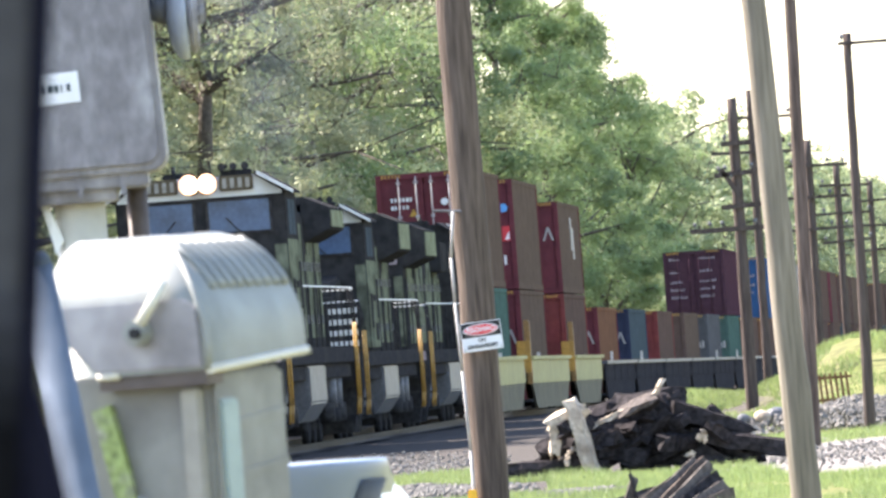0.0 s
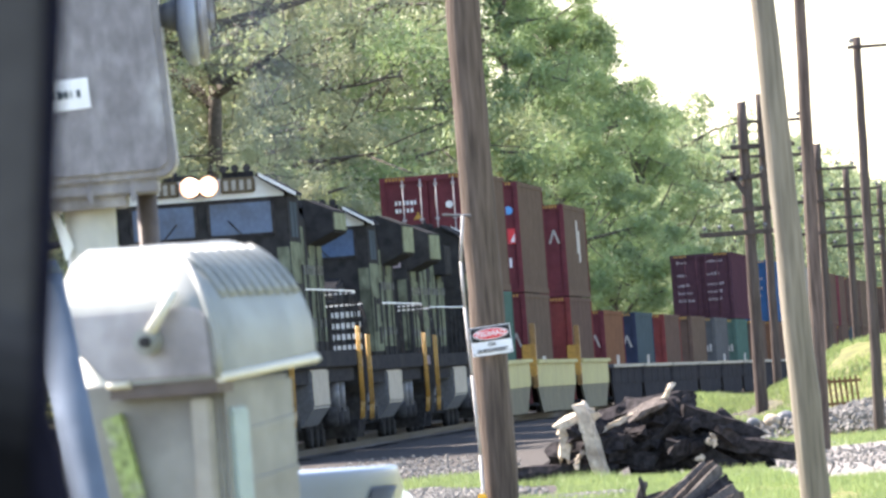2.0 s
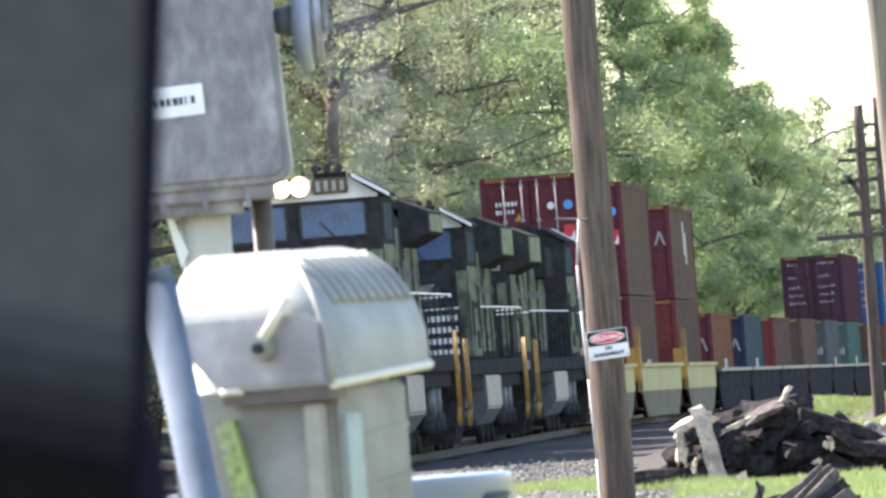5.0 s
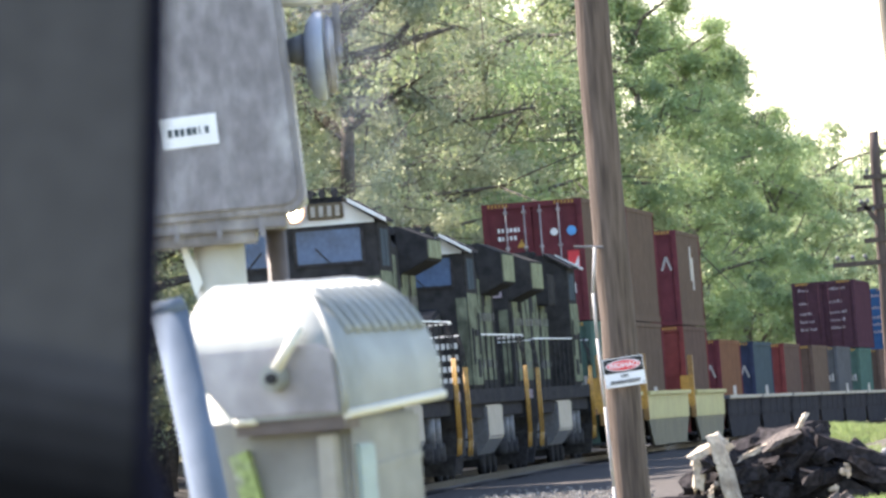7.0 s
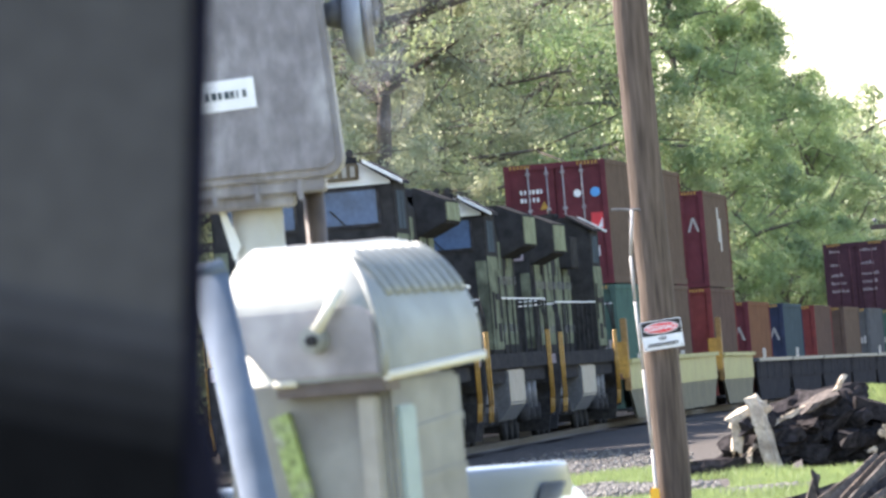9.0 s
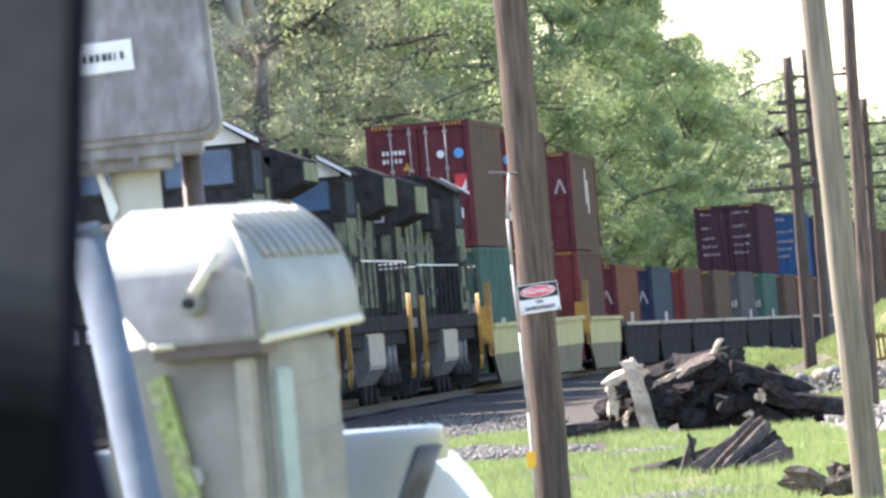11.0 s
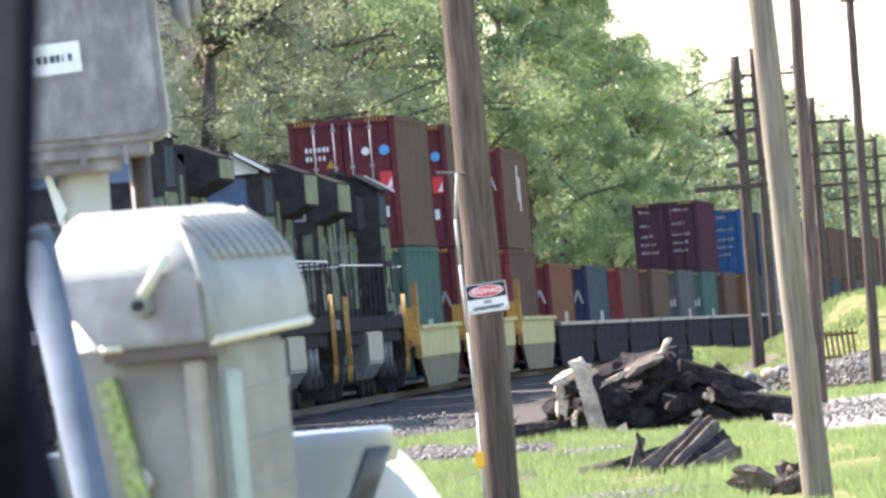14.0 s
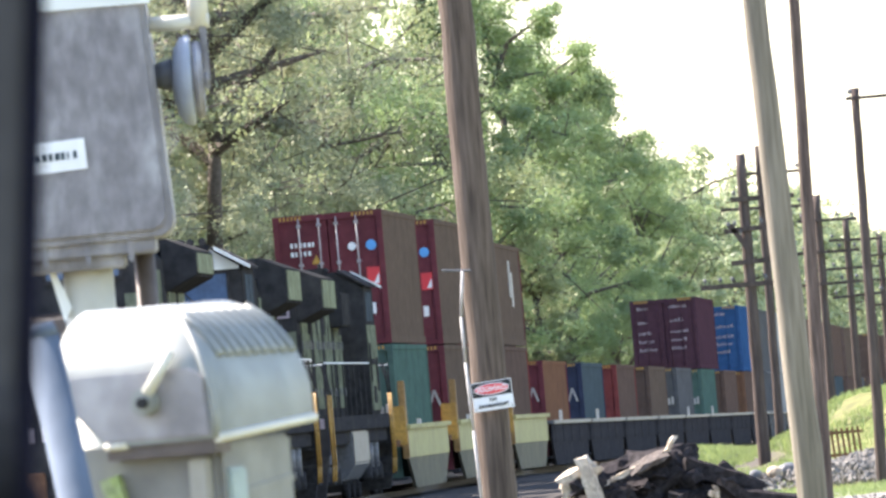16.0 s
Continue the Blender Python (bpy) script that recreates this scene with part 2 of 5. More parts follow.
def part(name, bm, material, parent=None, label="", bevel=0.0, smooth=False):
    if bevel:
        bmesh.ops.bevel(bm, geom=[e for e in bm.edges], offset=bevel, segments=2, affect="EDGES", clamp_overlap=True)
    me = bpy.data.meshes.new(name)
    bm.to_mesh(me)
    bm.free()
    me.materials.append(material)
    if smooth:
        for p in me.polygons:
            p.use_smooth = True
    ob = new(name, me)
    ob.parent = parent
    if label:
        tagged(ob, label)
    return ob


def empty(name, m, label, category, group=""):
    ob = new(name)
    ob.matrix_world = m
    ob.empty_display_size = 0.2
    return tagged(ob, label, category, group)


def raw(name, verts, faces, material, parent=None, label=""):
    me = bpy.data.meshes.new(name)
    me.from_pydata(verts, [], faces)
    me.materials.append(material)
    ob = new(name, me)
    ob.parent = parent
    if label:
        tagged(ob, label)
    return ob


def ngon(bm, cx, cz, r, y0, y1, seg=20):
    return extrude(bm, [(cx + r * math.cos(2 * math.pi * i / seg), cz + r * math.sin(2 * math.pi * i / seg)) for i in range(seg)], "y", y0, y1)


# ---- the track ----
SLOPE = 0.0628
RAIL = 0.20
MOVING = []   # (thing, distance along the line at which it stands when the shift is nought)


def line_x(y):
    """Where the middle of the line lies; it bends towards the road at its near end."""
    return SLOPE * y - 18.05 + 5.2e-5 * max(0.0, 268.0 - max(y, 100)) ** 2


def dip(y):
    """How far the ground falls along the line beyond the yard."""
    return 0.0035 * max(0.0, min(y, 700.0) - 290.0)


def on_track(y, shift=0.0):
    y += shift
    slope = SLOPE - 1.6e-4 * max(0.0, 268.0 - max(y, 100))
    fall = (dip(y + 10) - dip(y)) / 10
    return pose(line_x(y), y, RAIL - dip(y), -math.degrees(math.atan(fall)), 0, -math.degrees(math.atan(slope)))


def shift(t):
    return -7.743e-4 * t ** 4 + 2.753e-2 * t ** 3 - 0.36029 * t ** 2 - 0.3635 * t + 30.81


# ---- ground ----
def ground_height(x, y):
    d = x - line_x(y)
    z = -dip(y)
    if -6 < d < 6:
        z += 0.06 * max(0, 1 - abs(d) / 5.0)
    if d < -5 and y > 60:
        z += min(14.0, (-5 - d) * 0.16)
    z += 1.55 * math.exp(-((x - 8.7) / 2.1) ** 2 - ((y - 236) / 17) ** 2)
    z += 0.5 * math.exp(-((x - 5.4) / 1.2) ** 2 - ((y - 262) / 20) ** 2)
    return z + 0.03 * noise.noise(Vector((x * 0.7, y * 0.15, 0)))


def ground():
    far = [-3800, -1500, -600, -250, -130]
    xs = far + [-90 + 3 * i for i in range(24)] + [-18 + 0.6 * i for i in range(62)] + [20 + 4 * i for i in range(16)] + [130, 250, 600, 1500, 3800]
    ys = [-3800, -1500, -500, -200, -80] + [-40 + 8 * i for i in range(14)] + [72 + 3 * i for i in range(90)] + [345 + 15 * i for i in range(50)] + [1200, 1600, 2400, 4500]
    v = [(x, y, ground_height(x, y)) for y in ys for x in xs]
    w = len(xs)
    f = [(j * w + i, j * w + i + 1, (j + 1) * w + i + 1, (j + 1) * w + i) for j in range(len(ys) - 1) for i in range(w - 1)]
    m = bpy.data.materials.new("yard_ground")
    m.use_nodes = True
    n, l = m.node_tree.nodes, m.node_tree.links
    b = n["Principled BSDF"]
    b.inputs["Roughness"].default_value, b.inputs["Specular IOR Level"].default_value = 0.95, 0.0
    tc = n.new("ShaderNodeTexCoord")
    sep = n.new("ShaderNodeSeparateXYZ")
    l.new(tc.outputs["Object"], sep.inputs[0])

    def noise_at(scale, detail=6):
        q = n.new("ShaderNodeTexNoise")
        q.inputs["Scale"].default_value, q.inputs["Detail"].default_value = scale, detail
        l.new(tc.outputs["Object"], q.inputs["Vector"])
        return q.outputs[0]

    def maths(op, a, c):
        q = n.new("ShaderNodeMath")
        q.operation = op
        for i, val in enumerate((a, c)):
            if isinstance(val, (int, float)):
                q.inputs[i].default_value = val
            else:
                l.new(val, q.inputs[i])
        return q.outputs[0]

    def ramp(val, a, c):
        q = n.new("ShaderNodeMapRange")
        q.inputs[1].default_value, q.inputs[2].default_value = a, c
        l.new(val, q.inputs[0])
        return q.outputs[0]

    def blend(fac, a, c):
        q = n.new("ShaderNodeMix")
        q.data_type = "RGBA"
        l.new(fac, q.inputs[0])
        for i, val in ((6, a), (7, c)):
            if isinstance(val, tuple):
                q.inputs[i].default_value = (*val, 1)
            else:
                l.new(val, q.inputs[i])
        return q.outputs[2]
    big, mid, fine = noise_at(0.35), noise_at(2.2), noise_at(14, 8)
    gravel = blend(ramp(fine, 0.3, 0.7), (0.11, 0.10, 0.095), (0.33, 0.31, 0.285))
    gravel = blend(ramp(mid, 0.5, 0.75), gravel, (0.19, 0.165, 0.13))
    turf = blend(ramp(mid, 0.35, 0.65), (0.11, 0.115, 0.055), (0.20, 0.205, 0.09))
    ballast = blend(ramp(fine, 0.3, 0.7), (0.048, 0.044, 0.041), (0.125, 0.115, 0.105))
    # grass right of the yard edge, gravel road beyond it, ballast along the line
    edge = maths("SUBTRACT", 152.0, maths("MULTIPLY", maths("MAXIMUM", maths("SUBTRACT", sep.outputs[0], 2.6), 0.0), 6.0))
    near = maths("SUBTRACT", edge, sep.outputs[1])
    near = maths("ADD", near, maths("MULTIPLY", maths("SUBTRACT", big, 0.5), 24))
    turf_mask = ramp(near, -1.5, 2.5)
    behind = maths("ADD", maths("SUBTRACT", sep.outputs[1], 181.0), maths("MULTIPLY", maths("SUBTRACT", big, 0.5), 16))
    turf_mask = maths("MAXIMUM", turf_mask, ramp(behind, -1, 3))
    lat = maths("SUBTRACT", sep.outputs[0], maths("SUBTRACT", maths("MULTIPLY", sep.outputs[1], SLOPE), 18.05))
    bend = maths("MAXIMUM", maths("SUBTRACT", 268.0, sep.outputs[1]), 0.0)
    lat = maths("SUBTRACT", lat, maths("MULTIPLY", maths("MULTIPLY", bend, bend), 8e-5))
    lat_n = maths("ADD", lat, maths("MULTIPLY", maths("SUBTRACT", mid, 0.5), 2.5))
    col = blend(turf_mask, gravel, turf)
    # dark ballast tone spread wide, painting in the train's shadow on the yard
    col = blend(maths("SUBTRACT", 1.0, ramp(maths("ABSOLUTE", lat_n, 0.0), 9.3, 11.8)), col, ballast)
    l.new(col, b.inputs["Base Color"])
    bp = n.new("ShaderNodeBump")
    bp.inputs["Strength"].default_value, bp.inputs["Distance"].default_value = 0.8, 0.05
    l.new(fine, bp.inputs["Height"])
    l.new(bp.outputs[0], b.inputs["Normal"])
    ob = raw("ground", v, f, m)
    for p in ob.data.polygons:
        p.use_smooth = True
    return tagged(ob, "gravel yard with grass and ballast along the railway", "ground", kind="structure")


ground()


def rails_and_ties():
    t = empty("railway_track", Matrix(), "steel rails on dark wooden ties in stone ballast", "track")
    tagged(t, kind="structure")
    for side in (-0.75, 0.75):
        bm = B()
        prof = [(-0.07, -0.16), (0.07, -0.16), (0.02, -0.12), (0.036, 0.0), (-0.036, 0.0), (-0.02, -0.12)]
        rings = []
        for y in [100 + 6 * i for i in range(32)] + [400, 500, 600, 700, 900]:
            m = on_track(y)
            rings.append([bm.verts.new(m @ Vector((side + px, 0, pz))) for px, pz in prof])
        for a, b in zip(rings, rings[1:]):
            for j in range(6):
                bm.faces.new((a[j], a[(j + 1) % 6], b[(j + 1) % 6], b[j]))
        bmesh.ops.recalc_face_normals(bm, faces=bm.faces)
        part("rail", bm, M_RAILSTEEL, t)
    first = None
    for i in range(300):
        y = 140 + i * 0.55
        if first is None:
            bm = B()
            box(bm, -1.3, 1.3, -0.115, 0.115, -0.33, -0.155)
            first = part("tie", bm, M_TIE, t)
            first.matrix_basis = on_track(y)
        else:
            o = first.copy()
            scene.collection.objects.link(o)
            o.matrix_basis = on_track(y) @ pose(0, 0, random.uniform(-0.01, 0.01))
    return t


rails_and_ties()


# ---- trees ----
def tree_kind(seed, h, rad, leaf, leaves, size, low=0.12, limb=0.085, clump=0.21, crown_low=0.0, label="leafy green deciduous tree in fresh spring leaf"):
    """A tree of height h and crown radius rad. Leaves sit in clumps at the twigs' ends and face out of their clump."""
    rng = np.random.default_rng(seed)
    bm = B()
    ends = []
    bend = [Vector((0, 0, -0.3))]
    for i in range(1, 6):
        bend.append(Vector((rng.normal(0, 0.12) * i, rng.normal(0, 0.12) * i, h * 0.9 * i / 5)))
    for i in range(5):
        tube(bm, bend[i], bend[i + 1], 0.018 * h * (1 - i / 5.5) + 0.02, 0.018 * h * (1 - (i + 1) / 5.5) + 0.02, 8)
    for i in range(26):
        k = low + (0.95 - low) * (i + rng.random()) / 26
        seg = min(4, int(k / 0.9 * 5))
        p = bend[seg].lerp(bend[seg + 1], min(1, k / 0.9 * 5 - seg))
        a = i * 2.4 + rng.random()
        reach = rad * (1.05 - 0.80 * abs(k - 0.42) ** 1.1) * rng.uniform(0.6, 1.12)
        q = p + Vector((math.cos(a) * reach, math.sin(a) * reach, h * rng.uniform(0.0, 0.14)))
        mid = p.lerp(q, 0.5) + Vector((rng.normal(0, 0.25), rng.normal(0, 0.25), rng.normal(0.2, 0.25)))
        tube(bm, p, mid, limb, limb * 0.65, 6)
        tube(bm, mid, q, limb * 0.65, 0.025, 6)
        ends += [(q, 1.0), (mid, 0.5)]
        for _ in range(6):
            s = mid.lerp(q, rng.uniform(-0.4, 1.0)) if rng.random() < 0.7 else p.lerp(mid, rng.random())
            e = s + Vector(rng.normal(0, 1.0, 3) * np.array([1, 1, 0.7])) * (rad * 0.27)
            tube(bm, s, e, 0.03, 0.012, 4)
            ends.append((e, 0.9))
    ends.append((bend[5], 1.0))
    if low > 0.3:
        ends += [(bend[0].lerp(bend[4], q / 16), 1.3) for q in range(3, 17)]
    ends = [e for e in ends if e[0].z > crown_low * h]
    root = new("tree")
    part("trunk", bm, M_BARK, root)
    w = np.array([e[1] for e in ends]) * (0.08 + rng.random(len(ends)) ** 2.6)
    pick = rng.choice(len(ends), leaves, p=w / w.sum())
    wide = (rad * clump * rng.uniform(0.55, 1.25, len(ends)))[pick]
    out = rng.normal(0, 1, (leaves, 3))
    out /= np.linalg.norm(out, axis=1)[:, None]
    r = rng.random(leaves) ** 0.45
    r[rng.random(leaves) < 0.16] *= 1.7
    centre = np.array([tuple(e[0]) for e in ends])[pick] + out * (r * wide)[:, None] * np.array([1.0, 1.0, 0.68])
    centre[:, 2] = np.maximum(centre[:, 2], 0.15)
    face = out + np.array([0, 0, 0.35]) + rng.normal(0, 0.45, (leaves, 3))
    u = np.cross(face, rng.normal(0, 1, (leaves, 3)))
    u /= np.linalg.norm(u, axis=1)[:, None]
    v = np.cross(face, u)
    v /= np.linalg.norm(v, axis=1)[:, None]
    s = rng.uniform(0.6, 1.25, leaves)[:, None] * size
    u, v = u * s, v * s * 0.66
    verts = np.stack([centre - u, centre + u * 0.9 - v, centre + u * 0.6 + v], 1).reshape(-1, 3)
    faces = np.arange(leaves * 3).reshape(-1, 3)
    raw("crown", verts.tolist(), faces.tolist(), leaf, root)
    return tagged(root, label, "tree", "trees along the railway")


SPARSE = "thinly leaved tree in yellow-green spring leaf with bare limbs showing"
FAR = "distant green tree with haze in its leaf colour"
KINDS = {
    "fresh": tree_kind(11, 13.0, 4.4, M_LEAF[0], 66000, 0.058),
    "open": tree_kind(13, 11.0, 4.1, M_LEAF[2], 50000, 0.050, 0.12, 0.14, 0.17, label=SPARSE),
    "deep": tree_kind(14, 12.5, 4.3, M_LEAF[1], 62000, 0.060),
    "small": tree_kind(15, 10.0, 3.4, M_LEAF[0], 52000, 0.055),
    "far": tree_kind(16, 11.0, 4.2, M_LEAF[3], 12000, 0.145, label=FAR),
    "ivy": tree_kind(17, 16.0, 3.5, M_LEAF[2], 38000, 0.055, 0.5, 0.17, 0.18, label="tall thin tree with an ivy-clad trunk"),
    "back": tree_kind(18, 13.0, 4.6, M_LEAF[1], 9000, 0.175),
    "tall": tree_kind(21, 18.0, 3.0, M_LEAF[1], 62000, 0.066, 0.2, 0.12, 0.25, label="tall slender tree with an open leafy crown"),
    "round": tree_kind(22, 15.0, 2.6, M_LEAF[1], 60000, 0.072, 0.15, 0.10, 0.30, label="dense rounded green tree"),
    "bright": tree_kind(23, 11.0, 1.5, M_LEAF[0], 34000, 0.060, 0.15, 0.07, 0.38, label="slim bright yellow-green young tree"),
}


def plant_trees():
    rng = random.Random(5)
    spots = []
    y = 214.0
    while y < 372:     # the first row, close beside the line
        big = 1.22 if y > 300 else 1.0
        spots.append((line_x(y) - rng.uniform(6.6, 8.0) - (1.5 if y > 300 else 0.0), y, big * rng.uniform(0.92, 1.12), rng.choice(("open", "open", "fresh", "small", "open") if y < 320 else ("deep", "open", "deep", "fresh", "open"))))
        y += rng.uniform(7.5, 10.5)
    y = 190.0
    while y < 470:     # the second row up the slope
        spots.append((line_x(y) - rng.uniform(13.5, 17), y, rng.uniform(1.05, 1.3), "back"))
        y += rng.uniform(10, 15)
    y = 205.0
    while y < 480:
        spots.append((line_x(y) - rng.uniform(22, 27), y, rng.uniform(1.15, 1.4), "back"))
        y += rng.uniform(16, 22)
    for y in (400, 440, 480, 510, 540, 580, 600):   # low growth between the tall ones
        spots.append((line_x(y) - rng.uniform(6.5, 8.0), y, rng.uniform(0.5, 0.62), rng.choice(("small", "deep"))))
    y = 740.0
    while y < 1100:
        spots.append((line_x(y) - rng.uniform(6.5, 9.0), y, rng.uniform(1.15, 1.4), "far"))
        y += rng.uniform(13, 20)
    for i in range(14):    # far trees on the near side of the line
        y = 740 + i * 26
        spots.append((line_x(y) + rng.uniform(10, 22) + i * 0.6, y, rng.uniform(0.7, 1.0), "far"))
    # the tall trees that make the skyline
    spots += [(-5.6, 268, 1.0, "ivy"), (-9.2, 243, 1.0, "ivy"), (0.3, 385, 1.05, "tall"), (2.7, 425, 1.02, "tall"), (4.6, 455, 0.94, "tall"), (7.0, 500, 1.06, "round"),
              (5.2, 480, 1.08, "round"), (8.7, 525, 0.94, "round"), (10.4, 560, 0.86, "round"), (3.1, 415, 1.04, "bright"), (9.3, 545, 0.85, "bright"),
              (13.3, 620, 1.30, "far"), (15.1, 655, 1.28, "far"), (17.2, 690, 1.30, "far"), (19.5, 725, 1.30, "far"), (12.0, 600, 0.9, "far")]
    used = set()
    for x, y, s, k in spots:
        m = pose(x, y, ground_height(x, y) - 0.05, 0, 0, rng.uniform(0, 360))
        if k not in used:
            used.add(k)
            o = KINDS[k]
            o.matrix_world = m
        else:
            o = copy_thing(KINDS[k], m)
        o.scale = (s, s, s)


plant_trees()


def leaning_tree():
    """An old tree beside the line whose dark limbs reach out sideways, nearly bare."""
    x0, y0 = -6.2, 324.0
    t = empty("tree", pose(x0, y0, ground_height(x0, y0)), "old leaning tree with long dark nearly bare limbs", "tree", "trees along the railway")
    rng = random.Random(31)
    bm = B()
    runs = [[(0, 0, -0.3), (0.3, 0, 3.0), (0.9, 0.2, 6.8), (1.25, 0.3, 8.1), (2.0, 0.2, 8.8), (3.0, 0.0, 9.2), (4.2, -0.2, 9.3), (5.4, -0.3, 9.45)],
            [(0.9, 0.2, 6.8), (1.6, -0.2, 7.3), (2.4, -0.3, 7.9), (3.5, -0.4, 8.0), (4.1, -0.4, 8.4)],
            [(1.6, -0.2, 7.3), (2.3, 0.2, 7.3), (2.9, 0.4, 7.0)], [(3.0, 0.0, 9.2), (3.7, 0.3, 10.0), (4.0, 0.3, 10.8)], [(1.25, 0.3, 8.1), (1.1, 0.4, 9.6), (1.5, 0.4, 11.2)]]
    for i, run in enumerate(runs):
        r = 0.21 if i == 0 else 0.085
        bent = [Vector(run[0])]
        for a, b in zip(run, run[1:]):
            a, b = Vector(a), Vector(b)
            bent += [a.lerp(b, 0.5) + Vector((rng.gauss(0, 0.10), rng.gauss(0, 0.10), rng.gauss(0, 0.16))), b]
        run = bent
        for a, b in zip(run, run[1:]):
            tube(bm, a, b, r, r * 0.88, 7)
            r *= 0.88
            for _ in range(3):
                c = Vector(a).lerp(Vector(b), rng.random())
                if c.z > 5:
                    e = c + Vector((rng.uniform(-0.2, 0.8), rng.gauss(0, 0.5), rng.gauss(0.25, 0.35)))
                    tube(bm, c, e, 0.035, 0.012, 4)
    part("trunk", bm, M_BARK, t)


leaning_tree()


# ---- locomotives ----
def wheelset(parent, y, r, gauge=0.75):
    w = new("wheelset")
    w.parent = parent
    w.location = (0, y, r)
    for sgn in (-1, 1):
        bm = B()
        tube(bm, (sgn * (gauge - 0.07), 0, 0), (sgn * (gauge + 0.07), 0, 0), r, r, 24)
        part("wheel", bm, M_DIRTY, w)
    bm = B()
    tube(bm, (-0.95, 0, 0), (0.95, 0, 0), 0.09, 0.09, 10)
    part("axle", bm, M_DIRTY, w)
    return w


WHEELS = []


def locomotive(y, L, flip, label, lit):
    m = on_track(y) @ (pose(0, L, 0, 0, 0, 180) if flip else Matrix())
    t = empty("locomotive", m, label, "locomotive", "locomotives at the head of the train")
    bm = B()
    box(bm, -1.5, 1.5, 0.9, L - 0.9, 1.42, 1.72)
    box(bm, -1.38, 1.38, 0.6, L - 0.6, 1.15, 1.42)
    part("underframe", bm, M_DIRTY, t, bevel=0.02)
    bm = B()
    extrude(bm, [(-1.45, 0.75), (-1.2, 0.42), (1.2, 0.42), (1.45, 0.75), (1.45, 1.40), (-1.45, 1.40)], "y", 8.3, 13.2)
    part("fuel_tank", bm, M_STEEL, t, "dusty grey fuel tank", bevel=0.03)
    for end in (0, 1):
        y0 = 2.0 if not end else L - 6.6
        tr = new("truck")
        tr.parent = t
        for sgn in (-1, 1):
            bm = B()
            extrude(bm, [(y0, 0.75), (y0 + 0.3, 1.12), (y0 + 4.3, 1.12), (y0 + 4.6, 0.75), (y0 + 4.3, 0.55), (y0 + 3.6, 0.72), (y0 + 2.9, 0.5), (y0 + 1.7, 0.5), (y0 + 1.0, 0.72), (y0 + 0.3, 0.55)], "x", sgn * 1.02, sgn * 1.16)
            part("side_frame", bm, M_DIRTY, tr)
            for k in range(3):
                bm = B()
                tube(bm, (sgn * 1.05, y0 + 0.5 + 1.8 * k, 0.53), (sgn * 1.32, y0 + 0.5 + 1.8 * k, 0.53), 0.2, 0.17, 14)
                part("axle_box", bm, M_DIRTY, tr)
            for k in range(2):
                bm = B()
                tube(bm, (sgn * 1.2, y0 + 1.4 + 1.8 * k, 0.62), (sgn * 1.2, y0 + 1.4 + 1.8 * k, 1.2), 0.13, 0.13, 12)
                part("brake_cylinder", bm, M_STEEL, tr)
        for k in range(3):
            WHEELS.append((wheelset(t, y0 + 0.5 + 1.8 * k, 0.53), y0 + 0.5 + 1.8 * k, 0.53, -1 if flip else 1))
    # ends: plates, plough, steps, rails
    for end in (0, 1):
        e = (lambda q: q) if not end else (lambda q: L - q)
        lo, hi = sorted((e(0.55), e(0.9)))
        bm = B()
        box(bm, -1.5, 1.5, lo, hi, 0.95, 1.72)
        part("end_plate", bm, M_BLACK, t, bevel=0.02)
        bm = B()
        extrude(bm, [(-1.35, 0.12), (1.35, 0.12), (1.5, 0.95), (-1.5, 0.95)], "y", *sorted((e(0.35), e(0.62))))
        part("plough", bm, M_DIRTY, t)
        bm = B()
        box(bm, -0.16, 0.16, *sorted((e(-0.15), e(0.6))), 0.72, 1.02)
        box(bm, -0.2, 0.2, *sorted((e(-0.2), e(0.12))), 0.62, 1.08)
        part("coupler", bm, M_RUST, t, bevel=0.02)
        for sgn in (-1, 1):
            sw = new("step_well")
            sw.parent = t
            for k in range(4):
                bm = B()
                box(bm, *sorted((sgn * 1.02, sgn * 1.52)), *sorted((e(0.95), e(1.65))), 0.42 + 0.33 * k, 0.46 + 0.33 * k)
                part("tread", bm, M_DIRTY, sw)
            for yy in (0.92, 1.7):
                bm = B()
                tube(bm, (sgn * 1.53, e(yy), 0.75), (sgn * 1.53, e(yy), 2.15), 0.022, 0.022, 8)
                tube(bm, (sgn * 1.50, e(yy), 0.45), (sgn * 1.53, e(yy), 0.78), 0.02, 0.022, 8)
                part("grab_rail", bm, M_YELLOW, sw, "yellow painted grab rail")
                part("upper_rail", sweep(B(), [(sgn * 1.53, e(yy), 2.15), (sgn * 1.50, e(yy + 0.05), 2.45), (sgn * 1.42, e(yy + 0.10), 2.80)], 0.018), M_DIRTY, sw)
        for xx in (-1.5, -0.85, -0.3, 0.3, 0.85, 1.5):
            bm = B()
            tube(bm, (xx, e(0.62), 1.72), (xx, e(0.62), 2.75), 0.018, 0.018, 6)
            part("end_stanchion", bm, M_DIRTY, t)
        for sgn in (-1, 1):
            bm = B()
            tube(bm, (sgn * 0.3, e(0.62), 2.75), (sgn * 1.5, e(0.62), 2.75), 0.015, 0.015, 6)
            part("end_rail", bm, M_WHITE, t)
        for k in range(15):
            bm = B()
            xx = -1.4 + 0.2 * k
            box(bm, xx - 0.045, xx + 0.045, *sorted((e(0.53), e(0.55))), 1.50, 1.70)
            part("edge_stripe", bm, M_FADED, t, "worn pale stripe on the platform edge")
        for xx in ((1.15, ) if not end else ()):
            for k in range(4):
                bm = B()
                box(bm, xx - 0.3, xx + 0.3, *sorted((e(0.66), e(0.70))), 1.85 + 0.22 * k, 1.96 + 0.22 * k)
